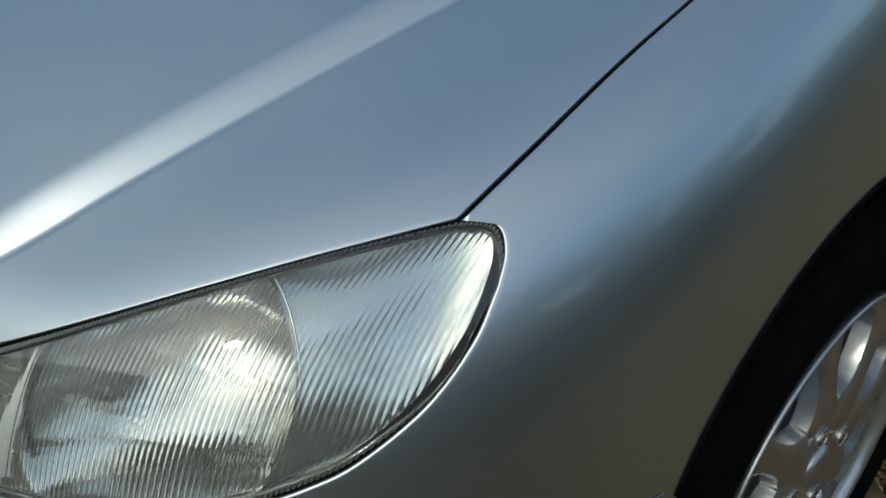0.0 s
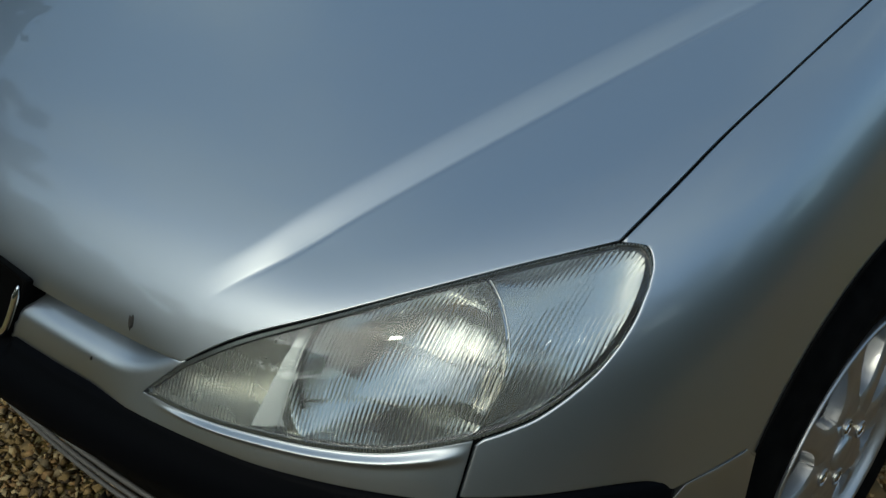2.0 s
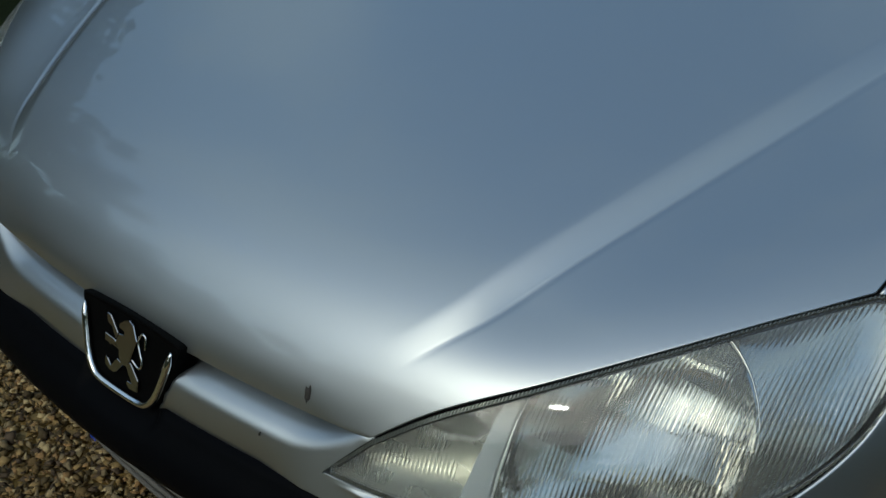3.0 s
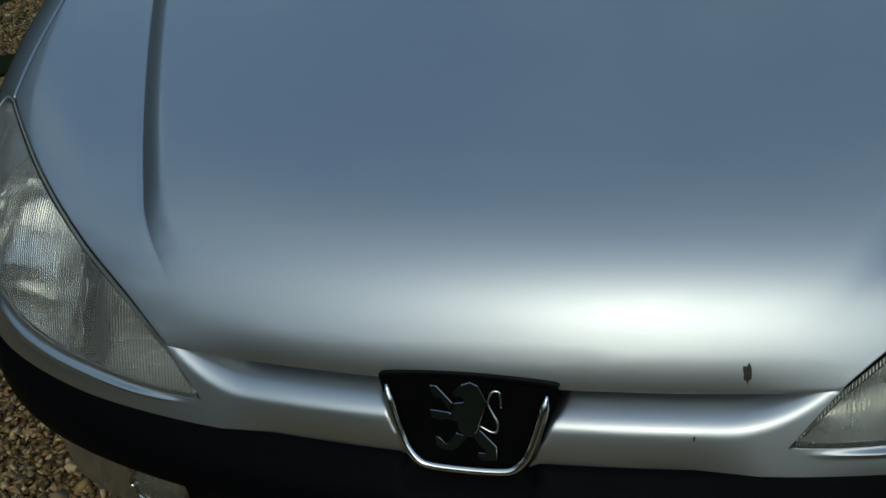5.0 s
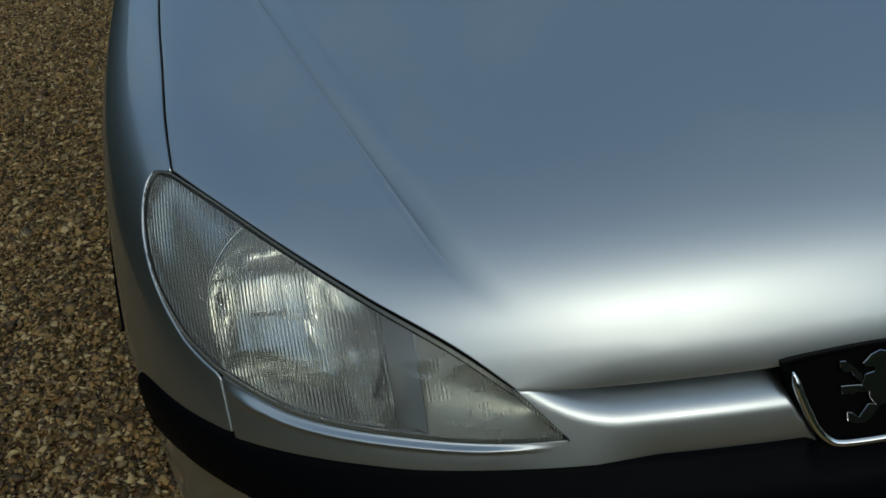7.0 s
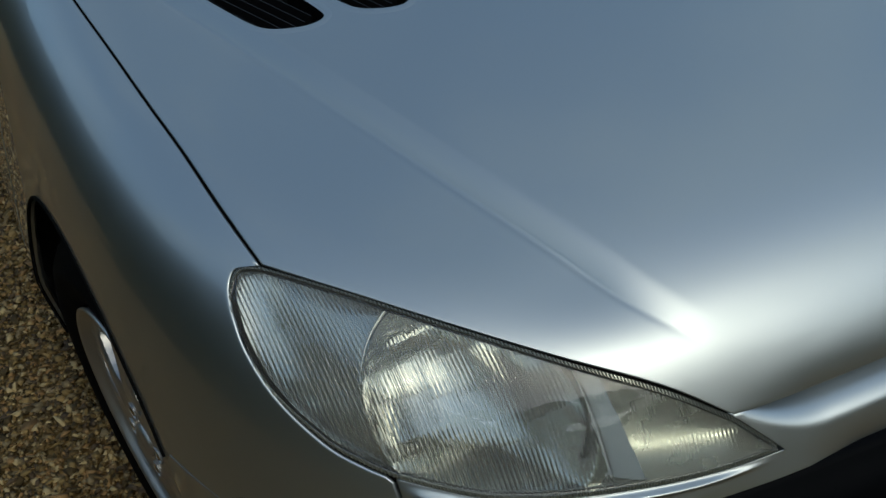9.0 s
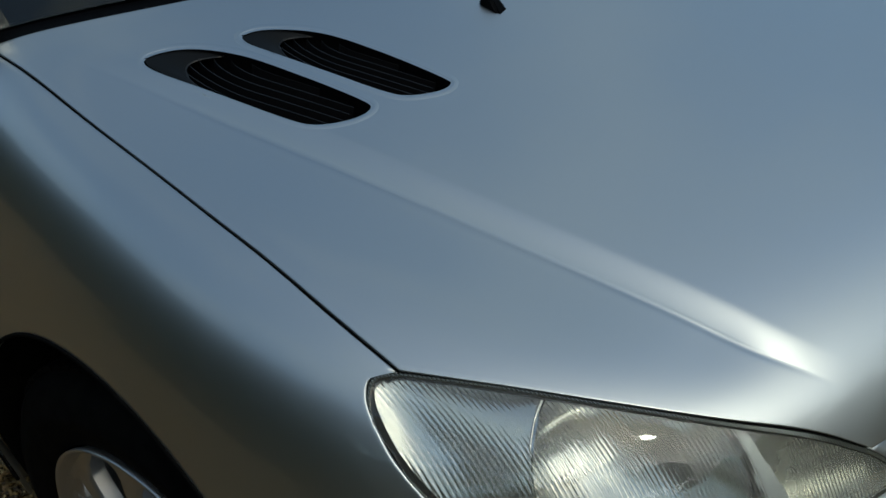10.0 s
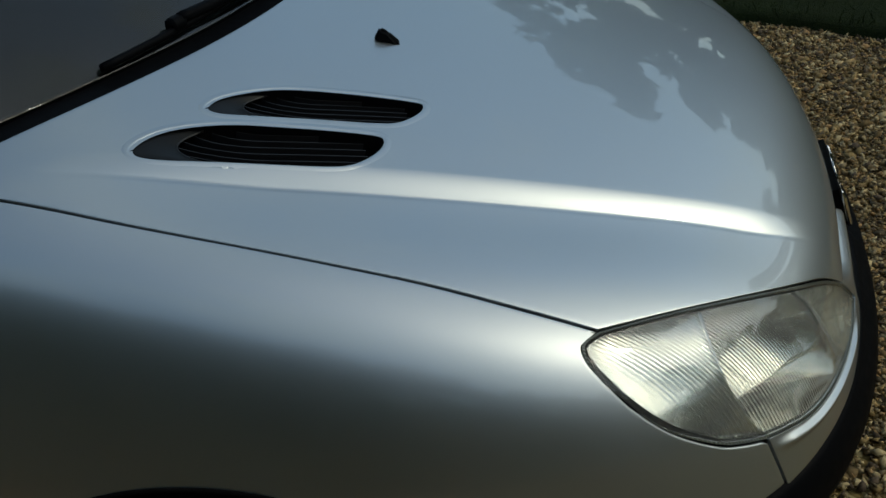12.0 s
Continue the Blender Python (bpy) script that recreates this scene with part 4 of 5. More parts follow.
def hull():
    """Everything behind the bonnet and wings: doors, rear quarters, roof, glass."""
    # lower sides
    for s in (1, -1):
        for name, y0, y1, cut in (("door", 1.206, 2.36, False), ("rear_quarter", 2.366, 3.80, True)):
            y = np.linspace(y0, y1, 60)
            top = np.interp(y, [1.2, 1.8, 2.4, 3.2, 3.8], [0.935, 0.945, 0.965, 0.99, 1.0])
            bot = np.full(60, 0.21)
            if cut:
                d = 0.327**2 - (y - 3.20) ** 2
                bot = np.where(d > 0, 0.338 + np.sqrt(np.maximum(d, 0)), np.where(y > 3.4, 0.26, 0.21))
            t = np.linspace(0, 1, 30)[None]
            z = bot[:, None] * (1 - t) + top[:, None] * t
            w = 0.80 - 0.18 * (np.maximum(z, 0.4) - 0.5) - 0.3 * np.clip(z - 0.8, 0, 1) - 0.5 * np.clip(0.46 - z, 0, 1) ** 2 - 0.9 * np.clip(y[:, None] - 3.35, 0, 1) ** 2
            g = np.stack([w, np.repeat(y[:, None], 30, 1), z], -1)
            nrm = np.zeros_like(g)
            nrm[..., 0] = 1
            if s < 0:
                g, nrm = mirrored(g), mirrored(nrm)
            ob = panel(name, g, paint, car, 0.02, 0.002, nrm=nrm)
            if name == "door":
                hy = np.linspace(2.1, 2.26, 12)
                tube("door_handle", np.stack([np.full(12, s * 0.712) + s * 0.012 * np.sin(np.linspace(0, np.pi, 12)), hy, np.full(12, 0.86)], 1), 0.011, strip_black, ob, 8)
    # cabin: belt line and roof line round the car
    n = 80
    a = np.linspace(0, 1, n)

    def shell(x_lo, z_lo, x_hi, z_hi, y_lo, y_hi, name, mat, nrm, rows=12, label=""):
        t = np.linspace(0, 1, rows)[None, :, None]
        A = np.stack([x_lo, y_lo, z_lo], -1)
        B = np.stack([x_hi, y_hi, z_hi], -1)
        g = A[:, None] * (1 - t) + B[:, None] * t
        bow = np.sin(np.pi * np.linspace(0, 1, rows))[None, :, None]
        g = g + np.array(nrm) * 0.02 * bow
        return panel(name, g, mat, car, 0.012, 0.002, nrm=np.broadcast_to(np.array(nrm, float), g.shape).copy(), label=label)

    x = np.linspace(-0.66, 0.66, 60)
    base = onto(np.stack([x, screen_line(x), np.full(60, 0.92)], 1))
    zl = base[:, 2] + 0.004
    scr = shell(x * 0.985, zl, x * 0.83, np.full(60, 1.375) - 0.08 * x**2, screen_line(x) + 0.03, 1.50 + 0.25 * x * x, "windscreen", window_glass, (0, -0.5, 0.85), label="dark tinted windscreen")
    scr.visible_shadow = False
    # dark sheet just under the glass, in place of the cabin's shade
    shell(x * 0.97, zl - 0.03, x * 0.82, np.full(60, 1.345) - 0.08 * x**2, screen_line(x) + 0.05, 1.52 + 0.25 * x * x, "cabin_dark_sheet", interior, (0, -0.5, 0.85), label="dark sheet standing in for the unlit cabin behind the windscreen")
    # black band and scuttle under the screen
    t = np.linspace(0, 1, 8)[None, :]
    g = np.stack([np.repeat(x[:, None], 8, 1), screen_line(x)[:, None] - 0.012 + 0.06 * t, zl[:, None] - 0.0028 - 0.002 * np.sin(np.pi * t) - 0.006 * (1 - t)], -1)
    panel("scuttle", g, strip_black, car, 0.02, 0.001, nrm=np.broadcast_to(np.array([0, 0, 1.0]), g.shape).copy(), label="black plastic scuttle under the windscreen")
    # roof
    y = np.linspace(1.50, 3.15, 50)
    u = np.linspace(-1, 1, 40)[:, None]
    X = 0.56 * u * np.ones((1, 50))
    Y = y[None] + 0.22 * (X / 0.6) ** 2 * np.linspace(1, -0.5, 50)[None]
    Z = 1.385 + 0.045 * np.sin(np.pi * np.clip((y[None] - 1.3) / 2.2, 0, 1)) - 0.10 * X**2
    panel("roof", np.stack([X, Y, Z], -1), paint, car, 0.02, 0.003, nrm=np.broadcast_to(np.array([0, 0, 1.0]), (40, 50, 3)).copy())
    # side windows, pillars, tailgate
    for s in (1, -1):
        y = np.linspace(1.24, 3.2, 40)
        lo = np.stack([np.full(40, s * 0.680), y, np.interp(y, [1.2, 1.8, 2.4, 3.2], [0.945, 0.952, 0.972, 0.997])], -1)
        hy = np.clip(y * 0.84 + 0.55, 1.62, 3.12)
        hi = np.stack([np.full(40, s * 0.575), hy, np.full(40, 1.355)], -1)
        t = np.linspace(0, 1, 10)[None, :, None]
        g = lo[:, None] * (1 - t) + hi[:, None] * t
        panel("side_window", g, window_glass, car, 0.006, 0.001, nrm=np.broadcast_to(np.array([s * 0.9, 0, 0.4]), g.shape).copy())
        for p0, p1, r in (((0.665, 1.03, 0.925), (0.565, 1.60, 1.37), 0.030), ((0.688, 2.36, 0.965), (0.585, 2.42, 1.375), 0.034), ((0.66, 3.35, 0.99), (0.56, 3.13, 1.37), 0.05)):
            q = np.linspace(np.array(p0), np.array(p1), 10)
            q[:, 0] *= s
            q[:, 0] += s * 0.012 * np.sin(np.linspace(0, np.pi, 10))
            tube("pillar", q, r, paint, car, 10)
    x = np.linspace(-0.60, 0.60, 30)
    t = np.linspace(0, 1, 10)[None, :, None]
    lo = np.stack([x, 3.62 - 0.1 * x * x, np.full(30, 0.99)], -1)
    hi = np.stack([x * 0.9, 3.16 - 0.05 * x * x, np.full(30, 1.375)], -1)
    g = lo[:, None] * (1 - t) + hi[:, None] * t
    panel("rear_window", g, window_glass, car, 0.006, 0.001, nrm=np.broadcast_to(np.array([0, 0.7, 0.7]), g.shape).copy())
    x = np.linspace(-0.66, 0.66, 40)
    z = np.linspace(0.25, 0.985, 30)[None]
    g = np.stack([np.repeat(x[:, None], 30, 1), 3.80 - 0.30 * x[:, None] ** 2 - 0.35 * np.clip(z - 0.6, 0, 1) ** 1.2, np.repeat(z, 40, 0)], -1)
    panel("tailgate", g, paint, car, 0.02, 0.003, nrm=np.broadcast_to(np.array([0, 1.0, 0.1]), g.shape).copy())
    # dark cabin within
    bm = bmesh.new()
    bmesh.ops.create_cube(bm, size=1)
    for v in bm.verts:
        v.co = Vector((v.co.x * (1.36 if v.co.z < 0 else 1.30), 2.33 + v.co.y * 2.5, 0.56 + v.co.z * 0.66))
    bmesh.ops.bevel(bm, geom=list(bm.edges), offset=0.05, segments=3, affect="EDGES")
    me = bpy.data.meshes.new("cabin_floor")
    bm.to_mesh(me)
    bm.free()
    me.materials.append(interior)
    new("cabin_floor", me).parent = car
    x = np.linspace(-0.655, 0.655, 40)
    t = np.linspace(0, 1, 14)[None]
    g = np.stack([np.repeat(x[:, None], 14, 1), screen_line(x)[:, None] + 0.03 + 0.62 * t, np.interp(x, np.linspace(-0.66, 0.66, 60), zl)[:, None] - 0.02 + 0.05 * np.sin(0.5 * np.pi * t)], -1)
    panel("dashboard", g, interior, car, 0.03, 0.004, nrm=np.broadcast_to(np.array([0, 0, 1.0]), g.shape).copy())
    for s in (1, -1):
        bm = bmesh.new()
        bmesh.ops.create_cube(bm, size=1)
        for v in bm.verts:
            v.co = Vector((s * 0.33 + v.co.x * 0.44, 1.98 + v.co.y * 0.12 + (v.co.z + 0.5) * 0.18, 0.92 + v.co.z * 0.66))
        bmesh.ops.bevel(bm, geom=list(bm.edges), offset=0.04, segments=3, affect="EDGES")
        me = bpy.data.meshes.new("seat")
        bm.to_mesh(me)
        bm.free()
        me.materials.append(interior)
        new("seat", me).parent = car


hull()


def glass_point(x, back, off):
    """A point on the windscreen, that far behind its lower edge, lifted off by off."""
    base = onto(np.array([[x, screen_line(x), 0.92]]))[0]
    lo = np.array([x * 0.985, screen_line(x) + 0.03, base[2] + 0.004])
    hi = np.array([x * 0.83, 1.50 + 0.25 * x * x, 1.375 - 0.08 * x * x])
    t = back / np.linalg.norm(hi - lo)
    return lo + (hi - lo) * t + np.array([0, -0.5, 0.85]) * (0.02 * math.sin(math.pi * t) + off)


def wiper():
    w = new("wiper")
    w.parent = car
    tagged(w, "black windscreen wiper")
    q = np.linspace(0, 1, 26)
    tube("blade", [glass_point(-0.45 + 0.5 * k, 0.004 + 0.02 * k, 0.006) for k in q], 0.005, strip_black, w, 8)
    tube("arm", [glass_point(-0.33 + 0.36 * k, 0.014 - 0.01 * k, 0.014 - 0.004 * k) for k in q], 0.007, strip_black, w, 8)
    tube("clip", [glass_point(-0.345 + 0.04 * k, 0.013, 0.010) for k in q[:12]], 0.009, strip_black, w, 8)


wiper()

# ---------------------------------------------------------------- small marks on the car
def flat_mark(name, centre, size, mat, label, seed):
    rng = np.random.default_rng(seed)
    c = onto(np.array([centre], float))[0]
    n = normals(c[None])[0]
    a = np.cross(n, [1.0, 0.2, 0])
    a /= np.linalg.norm(a)
    b = np.cross(n, a)
    k = 16
    r = size * (0.6 + 0.6 * rng.random(k))
    th = np.linspace(0, 2 * np.pi, k, endpoint=False)
    low = c + (np.cos(th) * r)[:, None] * a + (np.sin(th) * r * 0.45)[:, None] * b + n * 0.0003
    high = c + (low - c) * 0.6 + n * 0.0018
    f = [(i, (i + 1) % k, k + (i + 1) % k, k + i) for i in range(k)] + [tuple(range(k, 2 * k))]
    ob = mesh_object(name, np.vstack([low, high]), f, mat, None, False)
    tagged(ob, label, "dirt")


dirt = material("dirt", (0.03, 0.026, 0.022), 0.8)
# squashed insect, drawn as a plain dark lump in the dirt material
flat_mark("bug_splat", (0.232, 0.127, 0.585), 0.009, dirt, "small dark squashed insect stuck on the silver bonnet", 3)

# ---------------------------------------------------------------- ground


def ground_material(name, colours, scale):
    m = material(name, colours[0], 0.95, Specular_IOR_Level=0.12)
    t = m.node_tree
    b = t.nodes["Principled BSDF"]
    co = t.nodes.new("ShaderNodeTexCoord")
    vor = t.nodes.new("ShaderNodeTexVoronoi")
    vor.inputs["Scale"].default_value = scale
    t.links.new(co.outputs["Object"], vor.inputs["Vector"])
    ramp = t.nodes.new("ShaderNodeValToRGB")
    el = ramp.color_ramp.elements
    el[0].color, el[1].color = (*colours[0], 1), (*colours[-1], 1)
    for i, c in enumerate(colours[1:-1]):
        e = el.new((i + 1) / (len(colours) - 1))
        e.color = (*c, 1)
    sep = t.nodes.new("ShaderNodeSeparateColor")
    t.links.new(vor.outputs["Color"], sep.inputs[0])
    t.links.new(sep.outputs[0], ramp.inputs["Fac"])
    big = t.nodes.new("ShaderNodeTexNoise")
    big.inputs["Scale"].default_value = 0.9
    t.links.new(co.outputs["Object"], big.inputs["Vector"])
    mix = t.nodes.new("ShaderNodeMix")
    mix.data_type = "RGBA"
    mix.blend_type = "MULTIPLY"
    mix.inputs["Factor"].default_value = 0.5
    t.links.new(ramp.outputs["Color"], mix.inputs["A"])
    t.links.new(big.outputs["Color"], mix.inputs["B"])
    t.links.new(mix.outputs["Result"], b.inputs["Base Color"])
    k = t.nodes.new("ShaderNodeBump")
    k.inputs["Strength"].default_value = 0.8
    k.inputs["Distance"].default_value = 0.012
    k.invert = True
    t.links.new(vor.outputs["Distance"], k.inputs["Height"])
    t.links.new(k.outputs["Normal"], b.inputs["Normal"])
    return m


GRAVEL = [(0.060, 0.039, 0.012), (0.21, 0.138, 0.047), (0.31, 0.205, 0.078), (0.135, 0.084, 0.027), (0.45, 0.34, 0.17), (0.22, 0.162, 0.082)]
gravel_mat = ground_material("gravel", GRAVEL, 55.0)
ground = mesh_object("ground", [(-400, -400, -0.004), (400, -400, -0.004), (400, 400, -0.004), (-400, 400, -0.004)], [(0, 1, 2, 3)], gravel_mat, None, False)
tagged(ground, "brown and cream loose gravel drive", "ground", kind="structure")

pebble_mat = material("pebbles", (0.2, 0.15, 0.08), 0.85)
_t = pebble_mat.node_tree
_geo = _t.nodes.new("ShaderNodeNewGeometry")
_ramp = _t.nodes.new("ShaderNodeValToRGB")
_ramp.color_ramp.interpolation = "CONSTANT"
for _i, _c in enumerate(GRAVEL + [(0.29, 0.17, 0.065), (0.08, 0.052, 0.028)]):
    _e = _ramp.color_ramp.elements[_i] if _i < 2 else _ramp.color_ramp.elements.new(0.5)
    _e.color = (*_c, 1)
for _i, _e in enumerate(_ramp.color_ramp.elements):
    _e.position = _i / 8
_t.links.new(_geo.outputs["Random Per Island"], _ramp.inputs["Fac"])
_t.links.new(_ramp.outputs["Color"], _t.nodes["Principled BSDF"].inputs["Base Color"])


def pebbles(name, regions, per_m2, seed):
    rng = np.random.default_rng(seed)
    # an eight-sided chip, knocked out of shape for each stone
    bv = np.array([(1, 0, 0), (-1, 0, 0), (0, 1, 0), (0, -1, 0), (0, 0, 1), (0, 0, -1)], float)
    bf = np.array([(0, 2, 4), (2, 1, 4), (1, 3, 4), (3, 0, 4), (2, 0, 5), (1, 2, 5), (3, 1, 5), (0, 3, 5)])
    pos = []
    for x0, y0, x1, y1 in regions:
        n = int((x1 - x0) * (y1 - y0) * per_m2)
        pos.append(np.stack([rng.uniform(x0, x1, n), rng.uniform(y0, y1, n)], 1))
    pos = np.vstack(pos)
    n = len(pos)
    size = 0.0054 * np.exp(rng.normal(0, 0.36, n))
    sc = np.stack([size * rng.uniform(0.9, 1.6, n), size * rng.uniform(0.8, 1.2, n), size * rng.uniform(0.4, 0.8, n)], 1)
    v = bv[None] + rng.normal(0, 0.30, (n, len(bv), 3))
    v = v * sc[:, None]
    tilt = rng.normal(0, 0.5, n)
    c, s = np.cos(tilt)[:, None], np.sin(tilt)[:, None]
    v = np.stack([v[..., 0] * c - v[..., 2] * s, v[..., 1], v[..., 0] * s + v[..., 2] * c], -1)
    a = rng.uniform(0, 2 * np.pi, n)
    c, s = np.cos(a)[:, None], np.sin(a)[:, None]
    v = np.stack([v[..., 0] * c - v[..., 1] * s, v[..., 0] * s + v[..., 1] * c, v[..., 2]], -1)
    v[..., 0] += pos[:, :1]
    v[..., 1] += pos[:, 1:]
    v[..., 2] += (rng.uniform(-0.002, 0.008, n))[:, None]
    f = (bf[None] + (np.arange(n) * len(bv))[:, None, None]).reshape(-1, 3)
    me = bpy.data.meshes.new(name)
    me.vertices.add(n * len(bv))
    me.vertices.foreach_set("co", v.reshape(-1))
    me.loops.add(len(f) * 3)
    me.loops.foreach_set("vertex_index", f.reshape(-1).astype(np.int32))
    me.polygons.add(len(f))
    me.polygons.foreach_set("loop_start", np.arange(0, len(f) * 3, 3, dtype=np.int32))
    me.polygons.foreach_set("loop_total", np.full(len(f), 3, dtype=np.int32))
    me.update(calc_edges=True)
    me.materials.append(pebble_mat)
    ob = new(name, me)
    tagged(ob, "loose brown and cream gravel stones", "gravel", kind="stuff")


pebbles("gravel", [(-2.9, 2.6, -0.9, 4.6), (-2.2, 0.3, -0.7, 2.6), (-1.2, -0.3, 0.5, 0.5), (0.6, 0.6, 1.3, 2.0), (0.2, -0.8, 2.3, 0.5)], 16000, 11)


# ---------------------------------------------------------------- fog lamps


def fog_lamp(s):
    f = new("fog_lamp")
    f.parent = car
    tagged(f, "round fog lamp in a bright rim, set in the lower bumper")
    y = front_y(np.array([0.35]), np.array([0.425]))[0] + 0.05
    a = np.linspace(0, 2 * np.pi, 41)
    ring = np.stack([s * (0.37 + 0.034 * np.cos(a)), y + 0.06 * (0.034 * np.cos(a)) + 0 * a, 0.375 + 0.031 * np.sin(a)], 1)
    tube("rim", ring, 0.003, lamp_satin, f, 8)
    r, t = np.meshgrid(np.linspace(0, 1, 10), a, indexing="ij")
    v = np.stack([s * (0.37 + 0.033 * r * np.cos(t)), y - 0.008 * (1 - r * r) + 0.002 + 0.002 * r * np.cos(t), 0.375 + 0.030 * r * np.sin(t)], -1)
    mesh_object("lens", v.reshape(-1, 3), grid_faces(10, 41, s < 0), lamp_grey, f, True)


fog_lamp(1)
fog_lamp(-1)

# ---------------------------------------------------------------- lawn
EDGE0, ALONG, OUT = np.array([1.95, -0.37]), np.array([0.489, 0.872]), np.array([0.872, -0.489])
grass_mat = ground_material("lawn", [(0.012, 0.022, 0.006), (0.020, 0.034, 0.009), (0.030, 0.044, 0.013)], 260.0)


def lawn():
    u = np.linspace(-40, 40, 400)
    wob = 0.03 * np.sin(u * 1.7) + 0.02 * np.sin(u * 4.1 + 1)
    rows = []
    for d, z in ((0.0, -0.01), (0.01, 0.03), (0.05, 0.045), (1.0, 0.05), (40.0, 0.05)):
        p = EDGE0 + u[:, None] * ALONG + (d + wob * (d < 2))[:, None] * OUT
        rows.append(np.stack([p[:, 0], p[:, 1], np.full(len(u), z)], 1))
    g = np.stack(rows, 1)
    ob = mesh_object("lawn", g.reshape(-1, 3), grid_faces(400, 5), grass_mat, None, True)
    tagged(ob, "dark green mown lawn beside the drive", "lawn", kind="structure")
    rng = np.random.default_rng(5)
    n = 16000
    uu, dd = rng.uniform(-3.5, 3.5, n), rng.uniform(0.01, 2.6, n) ** 1.0
    p = EDGE0 + uu[:, None] * ALONG + dd[:, None] * OUT
    h, a = rng.uniform(0.02, 0.05, n), rng.uniform(0, 2 * np.pi, n)
    lean = rng.normal(0, 0.02, (n, 2))
    w = 0.0025
    base = np.stack([p[:, 0], p[:, 1], np.full(n, 0.04)], 1)
    side = np.stack([np.cos(a) * w, np.sin(a) * w, 0 * a], 1)
    tip = base + np.stack([lean[:, 0], lean[:, 1], h], 1)
    v = np.stack([base - side, base + side, tip], 1).reshape(-1, 3)
    ob = mesh_object("grass", v, [(3 * i, 3 * i + 1, 3 * i + 2) for i in range(n)], grass_mat, None, False)
    tagged(ob, "short dark green grass blades", "grass", kind="stuff")


lawn()

# ---------------------------------------------------------------- trees
leaf_mat = material("leaves", (0.045, 0.085, 0.02), 0.55)
noise_into(leaf_mat, "Base Color", 1.2, (0.055, 0.072, 0.035), (0.12, 0.148, 0.074))
bark_mat = bump(noise_into(material("bark", (0.09, 0.065, 0.045), 0.9), "Base Color", 9.0, (0.05, 0.036, 0.025), (0.14, 0.10, 0.07)), 30, 0.8, 0.02)


def tree(height, spread, seed, leaves=4200):
    """A broad garden tree: tapered trunk, limbs and a ragged crown of single leaves in clumps."""
    rng = np.random.default_rng(seed)
    t = new("tree")
    tagged(t, "leafy broad green garden tree", "tree", "trees round the drive")
    k = np.linspace(0, 1, 14)
    sway = rng.normal(0, 0.12, 2)
    trunk = np.stack([sway[0] * k**2, sway[1] * k**2, height * 0.62 * k - 0.1], 1)
    tube("trunk", trunk, 0.05 * height**0.75, bark_mat, t, 10, taper=1 - 0.65 * k)
    hubs = []
    for i in range(11):
        a = i * 2.4 + rng.uniform(-0.4, 0.4)
        z0 = height * rng.uniform(0.22, 0.55)
        r = spread * rng.uniform(0.45, 0.95)
        end = np.array([r * math.cos(a), r * math.sin(a), min(height * 0.93, z0 + height * rng.uniform(0.12, 0.38))])
        q = np.linspace(0, 1, 8)[:, None]
        start = np.array([sway[0] * 0.3, sway[1] * 0.3, z0])
        line = start * (1 - q) + end * q
        line[:, 2] += 0.12 * height * np.sin(np.pi * q[:, 0]) * 0.4
        tube("limb", line, 0.016 * height**0.7, bark_mat, t, 6, taper=1 - 0.75 * q[:, 0])
        hubs += [line[5], line[7], line[7] + rng.normal(0, 0.25, 3) * spread * 0.5]
    hubs += [np.array([rng.normal(0, 0.25) * spread, rng.normal(0, 0.25) * spread, height * rng.uniform(0.6, 0.95)]) for _ in range(10)]
    hubs = np.array(hubs)
    which = rng.integers(0, len(hubs), leaves)
    size = spread * rng.uniform(0.12, 0.30, len(hubs))
    d = rng.normal(0, 1, (leaves, 3))
    d /= np.linalg.norm(d, axis=1)[:, None]
    c = hubs[which] + d * (size[which] * rng.uniform(0.25, 1, leaves) ** 0.5)[:, None] * np.array([1, 1, 0.75])
    c[:, 2] = np.maximum(c[:, 2], 0.5)
    a = rng.normal(0, 1, (leaves, 3))
    a /= np.linalg.norm(a, axis=1)[:, None]
    b = np.cross(a, rng.normal(0, 1, (leaves, 3)))
    b /= np.linalg.norm(b, axis=1)[:, None]
    L = rng.uniform(0.09, 0.2, leaves)[:, None]
    v = np.stack([c - a * L, c + b * L * 0.55, c + a * L, c - b * L * 0.55], 1).reshape(-1, 3)
    mesh_object("crown", v, [(4 * i, 4 * i + 1, 4 * i + 2, 4 * i + 3) for i in range(leaves)], leaf_mat, t, False)
    return t


kinds = [tree(5.6, 2.3, 21), tree(6.6, 2.7, 22), tree(4.6, 2.1, 23)]
spots = [(10.6, -2.6), (-2.6, -13.5), (1.9, -14.2), (-7.4, -12.2), (-8.8, -2.4), (-8.4, -5.4), (-11.5, 3.0), (14.0, 0.5), (15.0, 13.0), (10.5, 17.0), (-1.0, 12.0), (-6.2, 10.2), (-9.5, 7.4), (-14.0, -3.2), (-13.0, -7.6), (-9.6, -11.0), (-4.6, -15.5), (12.6, -5.4), (10.4, -10.0), (5.2, -16.5), (0.4, -19.5), (2.4, 13.5), (17.0, 7.5)]
for i, (x, y) in enumerate(spots):
    m = pose(x, y, 0.0, 0, 0, i * 77)
    if i < 3:
        kinds[i].matrix_basis = m
    else:
        copy_thing(kinds[i % 3], m)


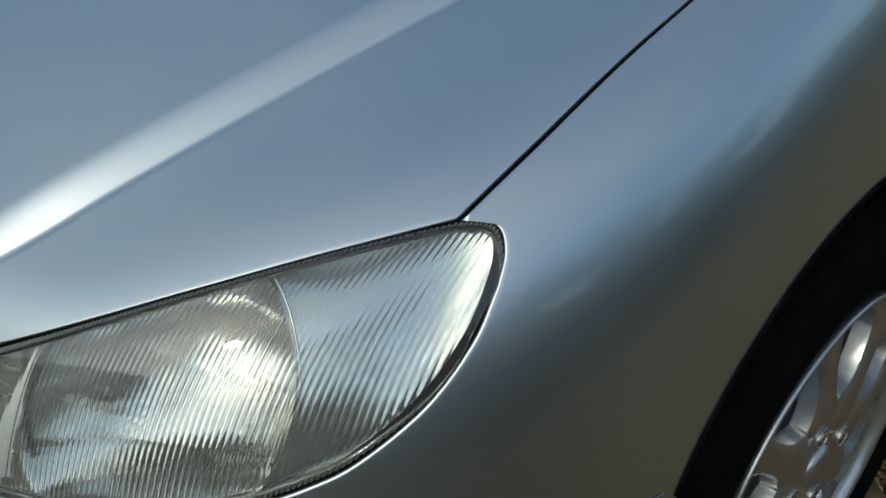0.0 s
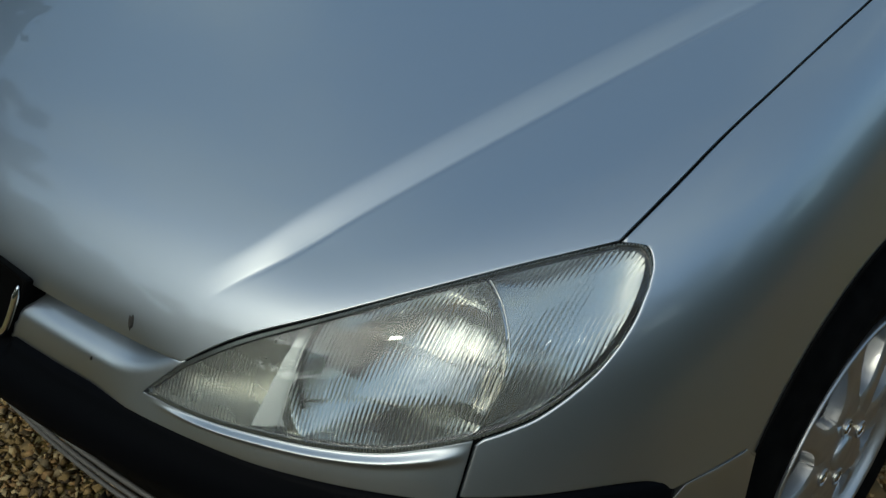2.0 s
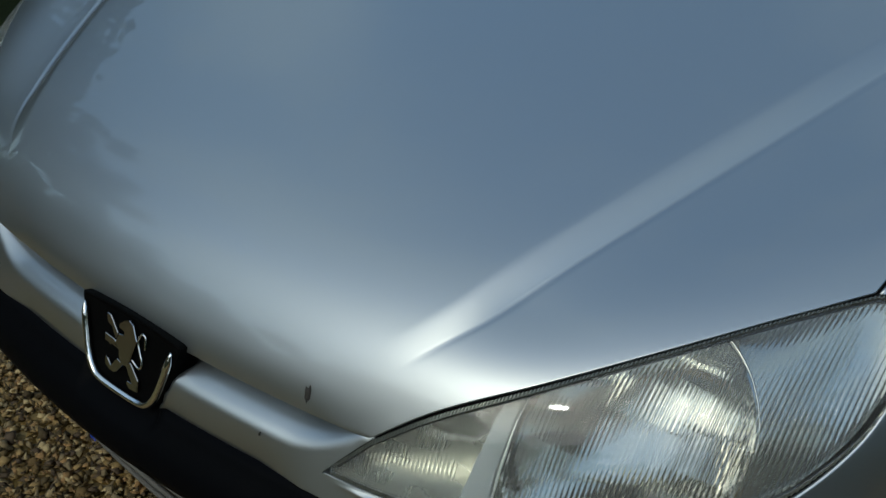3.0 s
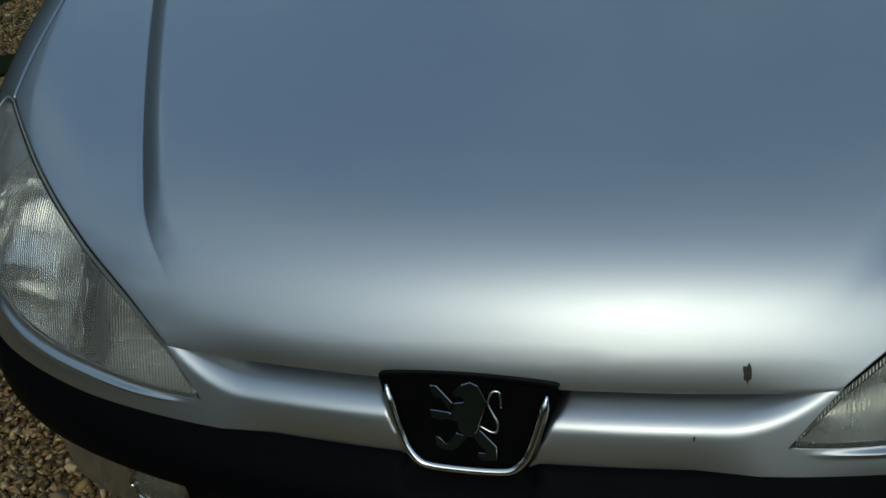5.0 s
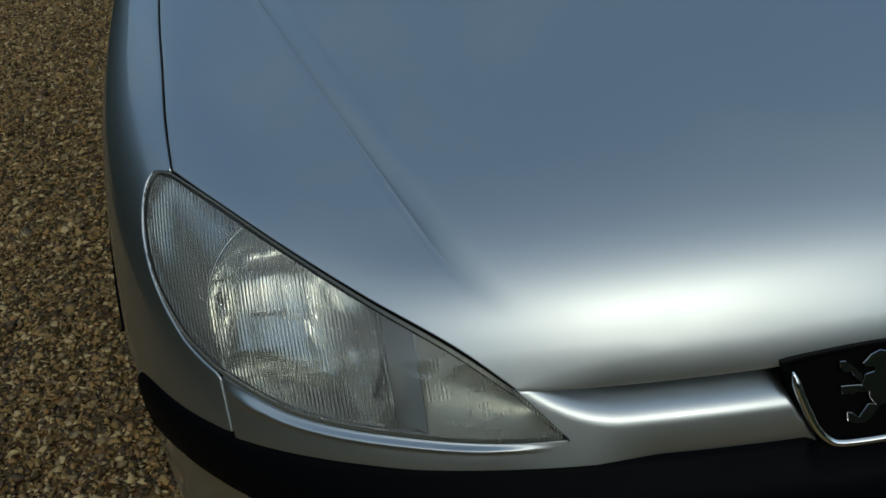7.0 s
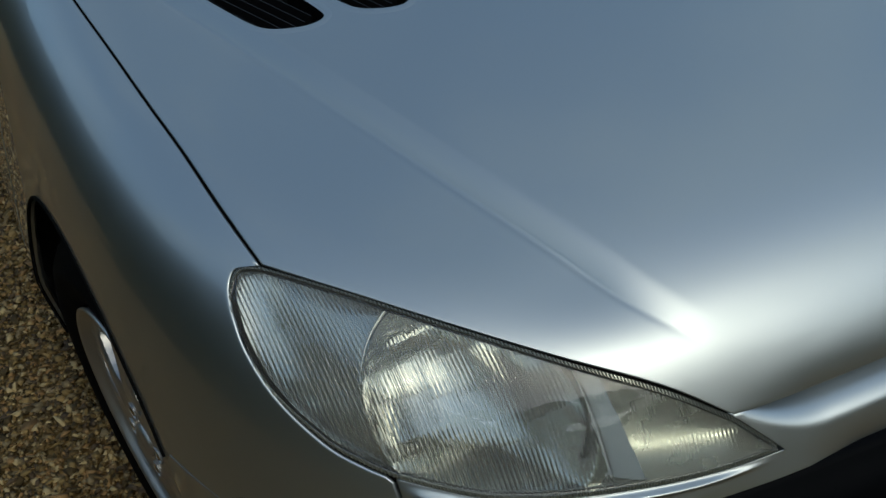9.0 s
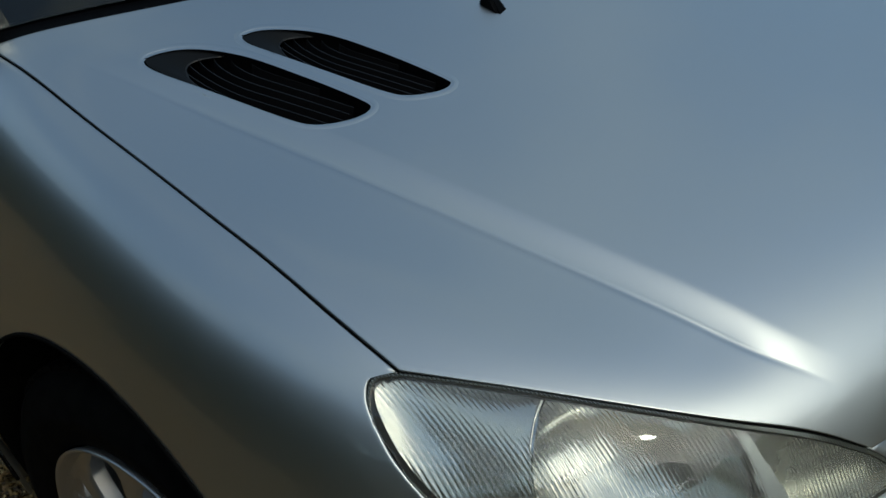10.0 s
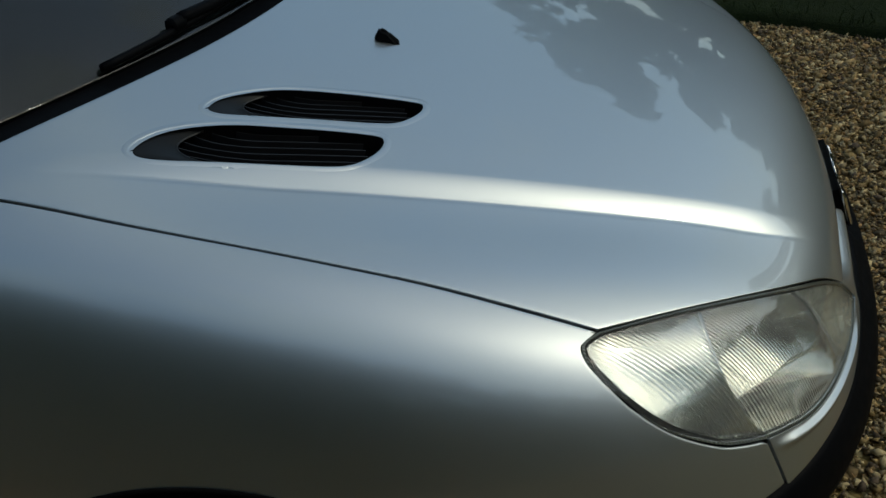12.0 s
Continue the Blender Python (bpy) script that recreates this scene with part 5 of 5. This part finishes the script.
def leaf_cards(rng, c, size, lo=0.6, hi=1.3):
    n = len(c)
    a = rng.normal(0, 1, (n, 3))
    a /= np.linalg.norm(a, axis=1)[:, None]
    b = np.cross(a, rng.normal(0, 1, (n, 3)))
    b /= np.linalg.norm(b, axis=1)[:, None]
    L = size * rng.uniform(lo, hi, n)[:, None]
    v = np.stack([c - a * L, c + b * L * 0.6, c + a * L, c - b * L * 0.6], 1).reshape(-1, 3)
    return v, [(4 * i, 4 * i + 1, 4 * i + 2, 4 * i + 3) for i in range(n)]


def horizon_screen():
    # Unseen ring of leaves, added to block the sky's glow at the horizon.
    rng = np.random.default_rng(77)
    n = 26000
    a = rng.uniform(0, 2 * np.pi, n)
    top = 4.6 + 1.3 * np.sin(a * 9) + 0.9 * np.sin(a * 23 + 1) + 0.6 * np.sin(a * 51 + 2)
    c = np.stack([np.cos(a) * rng.uniform(27, 31, n), 2 + np.sin(a) * rng.uniform(27, 31, n), top * rng.uniform(0, 1, n) ** 0.8], 1)
    v, f = leaf_cards(rng, c, 0.62)
    ob = mesh_object("leaf_ring", v, f, leaf_mat, None, False)
    tagged(ob, "added unseen ring of dark green leaves hiding the bright horizon", "trees", kind="stuff")


horizon_screen()


def hedge():
    """A clipped hedge, added out of view to darken what the wing reflects."""
    rng = np.random.default_rng(78)
    h = new("hedge")
    tagged(h, "added unseen tall green hedge that darkens the wing's reflection", "hedge")
    bm = bmesh.new()
    bmesh.ops.create_cube(bm, size=1)
    for v in bm.verts:
        v.co = Vector((-5.0 + v.co.x * 0.8, 7.0 + v.co.y * 14.6, 1.45 + v.co.z * 2.9))
    me = bpy.data.meshes.new("core")
    bm.to_mesh(me)
    bm.free()
    me.materials.append(leaf_mat)
    new("core", me).parent = h
    n = 15000
    y = rng.uniform(-0.4, 14.4, n)
    k = rng.uniform(0, 1, n)
    x = np.where(k < 0.72, -4.55 + rng.normal(0, 0.05, n), rng.uniform(-5.4, -4.5, n))
    z = np.where(k < 0.72, rng.uniform(0, 3.0, n), 2.95 + rng.normal(0, 0.08, n)) + 0.10 * np.sin(y * 2.3)
    v, f = leaf_cards(rng, np.stack([x, y, z], 1), 0.09)
    mesh_object("foliage", v, f, leaf_mat, h, False)


hedge()

# dark strip added out of view, so the lower wing reflects less light
unseen_verge = mesh_object("unseen_verge", [(-4.6, -3.0, 0.004), (-2.3, -3.0, 0.004), (-2.3, 14.0, 0.004), (-4.6, 14.0, 0.004)], [(0, 1, 2, 3)], grass_mat, None, False)
tagged(unseen_verge, "added unseen dark grass strip that darkens the wing's reflection", "lawn", kind="structure")


def scrap():
    """A crumpled blue scrap lying on the gravel."""
    rng = np.random.default_rng(5)
    n = 7
    u, w = np.meshgrid(np.linspace(-1, 1, n), np.linspace(-1, 1, n), indexing="ij")
    z = 0.016 + 0.006 * rng.random((n, n)) + 0.004 * np.sin(3 * u + w)
    top = np.stack([-0.49 + 0.016 * u + 0.003 * w, 0.30 + 0.009 * w + 0.003 * rng.random((n, n)), z], -1)
    v = np.vstack([top.reshape(-1, 3), (top - np.array([0, 0, 0.0012])).reshape(-1, 3)])
    m = n * n
    f = grid_faces(n, n) + grid_faces(n, n, True, start=m)
    idx = np.arange(m).reshape(n, n)
    loop = np.concatenate([idx[:-1, 0], idx[-1, :-1], idx[:0:-1, -1], idx[0, :0:-1]])
    f += [(int(a), int(b), int(b) + m, int(a) + m) for a, b in zip(loop, np.roll(loop, -1))]
    ob = mesh_object("scrap", v, f, noise_into(material("blue_plastic", (0.01, 0.04, 0.30), 0.4), "Base Color", 90.0, (0.006, 0.03, 0.22), (0.015, 0.06, 0.42)), None, False)
    tagged(ob, "small crumpled blue plastic scrap lying on gravel", "litter")


scrap()
flat_mark("dirt_fleck", (0.193, 0.09, 0.538), 0.0022, dirt, "tiny dark fleck of dirt on the silver bumper bar", 9)

# unseen dark sheet added ahead of the car, behind every camera position
unseen_front_lawn = mesh_object("unseen_front_lawn", [(-6.0, -9.0, 0.003), (1.6, -9.0, 0.003), (1.6, -1.9, 0.003), (-6.0, -1.5, 0.003)], [(0, 1, 2, 3)], grass_mat, None, False)
tagged(unseen_front_lawn, "added dark grass sheet ahead of the car, out of view", "lawn", kind="structure")
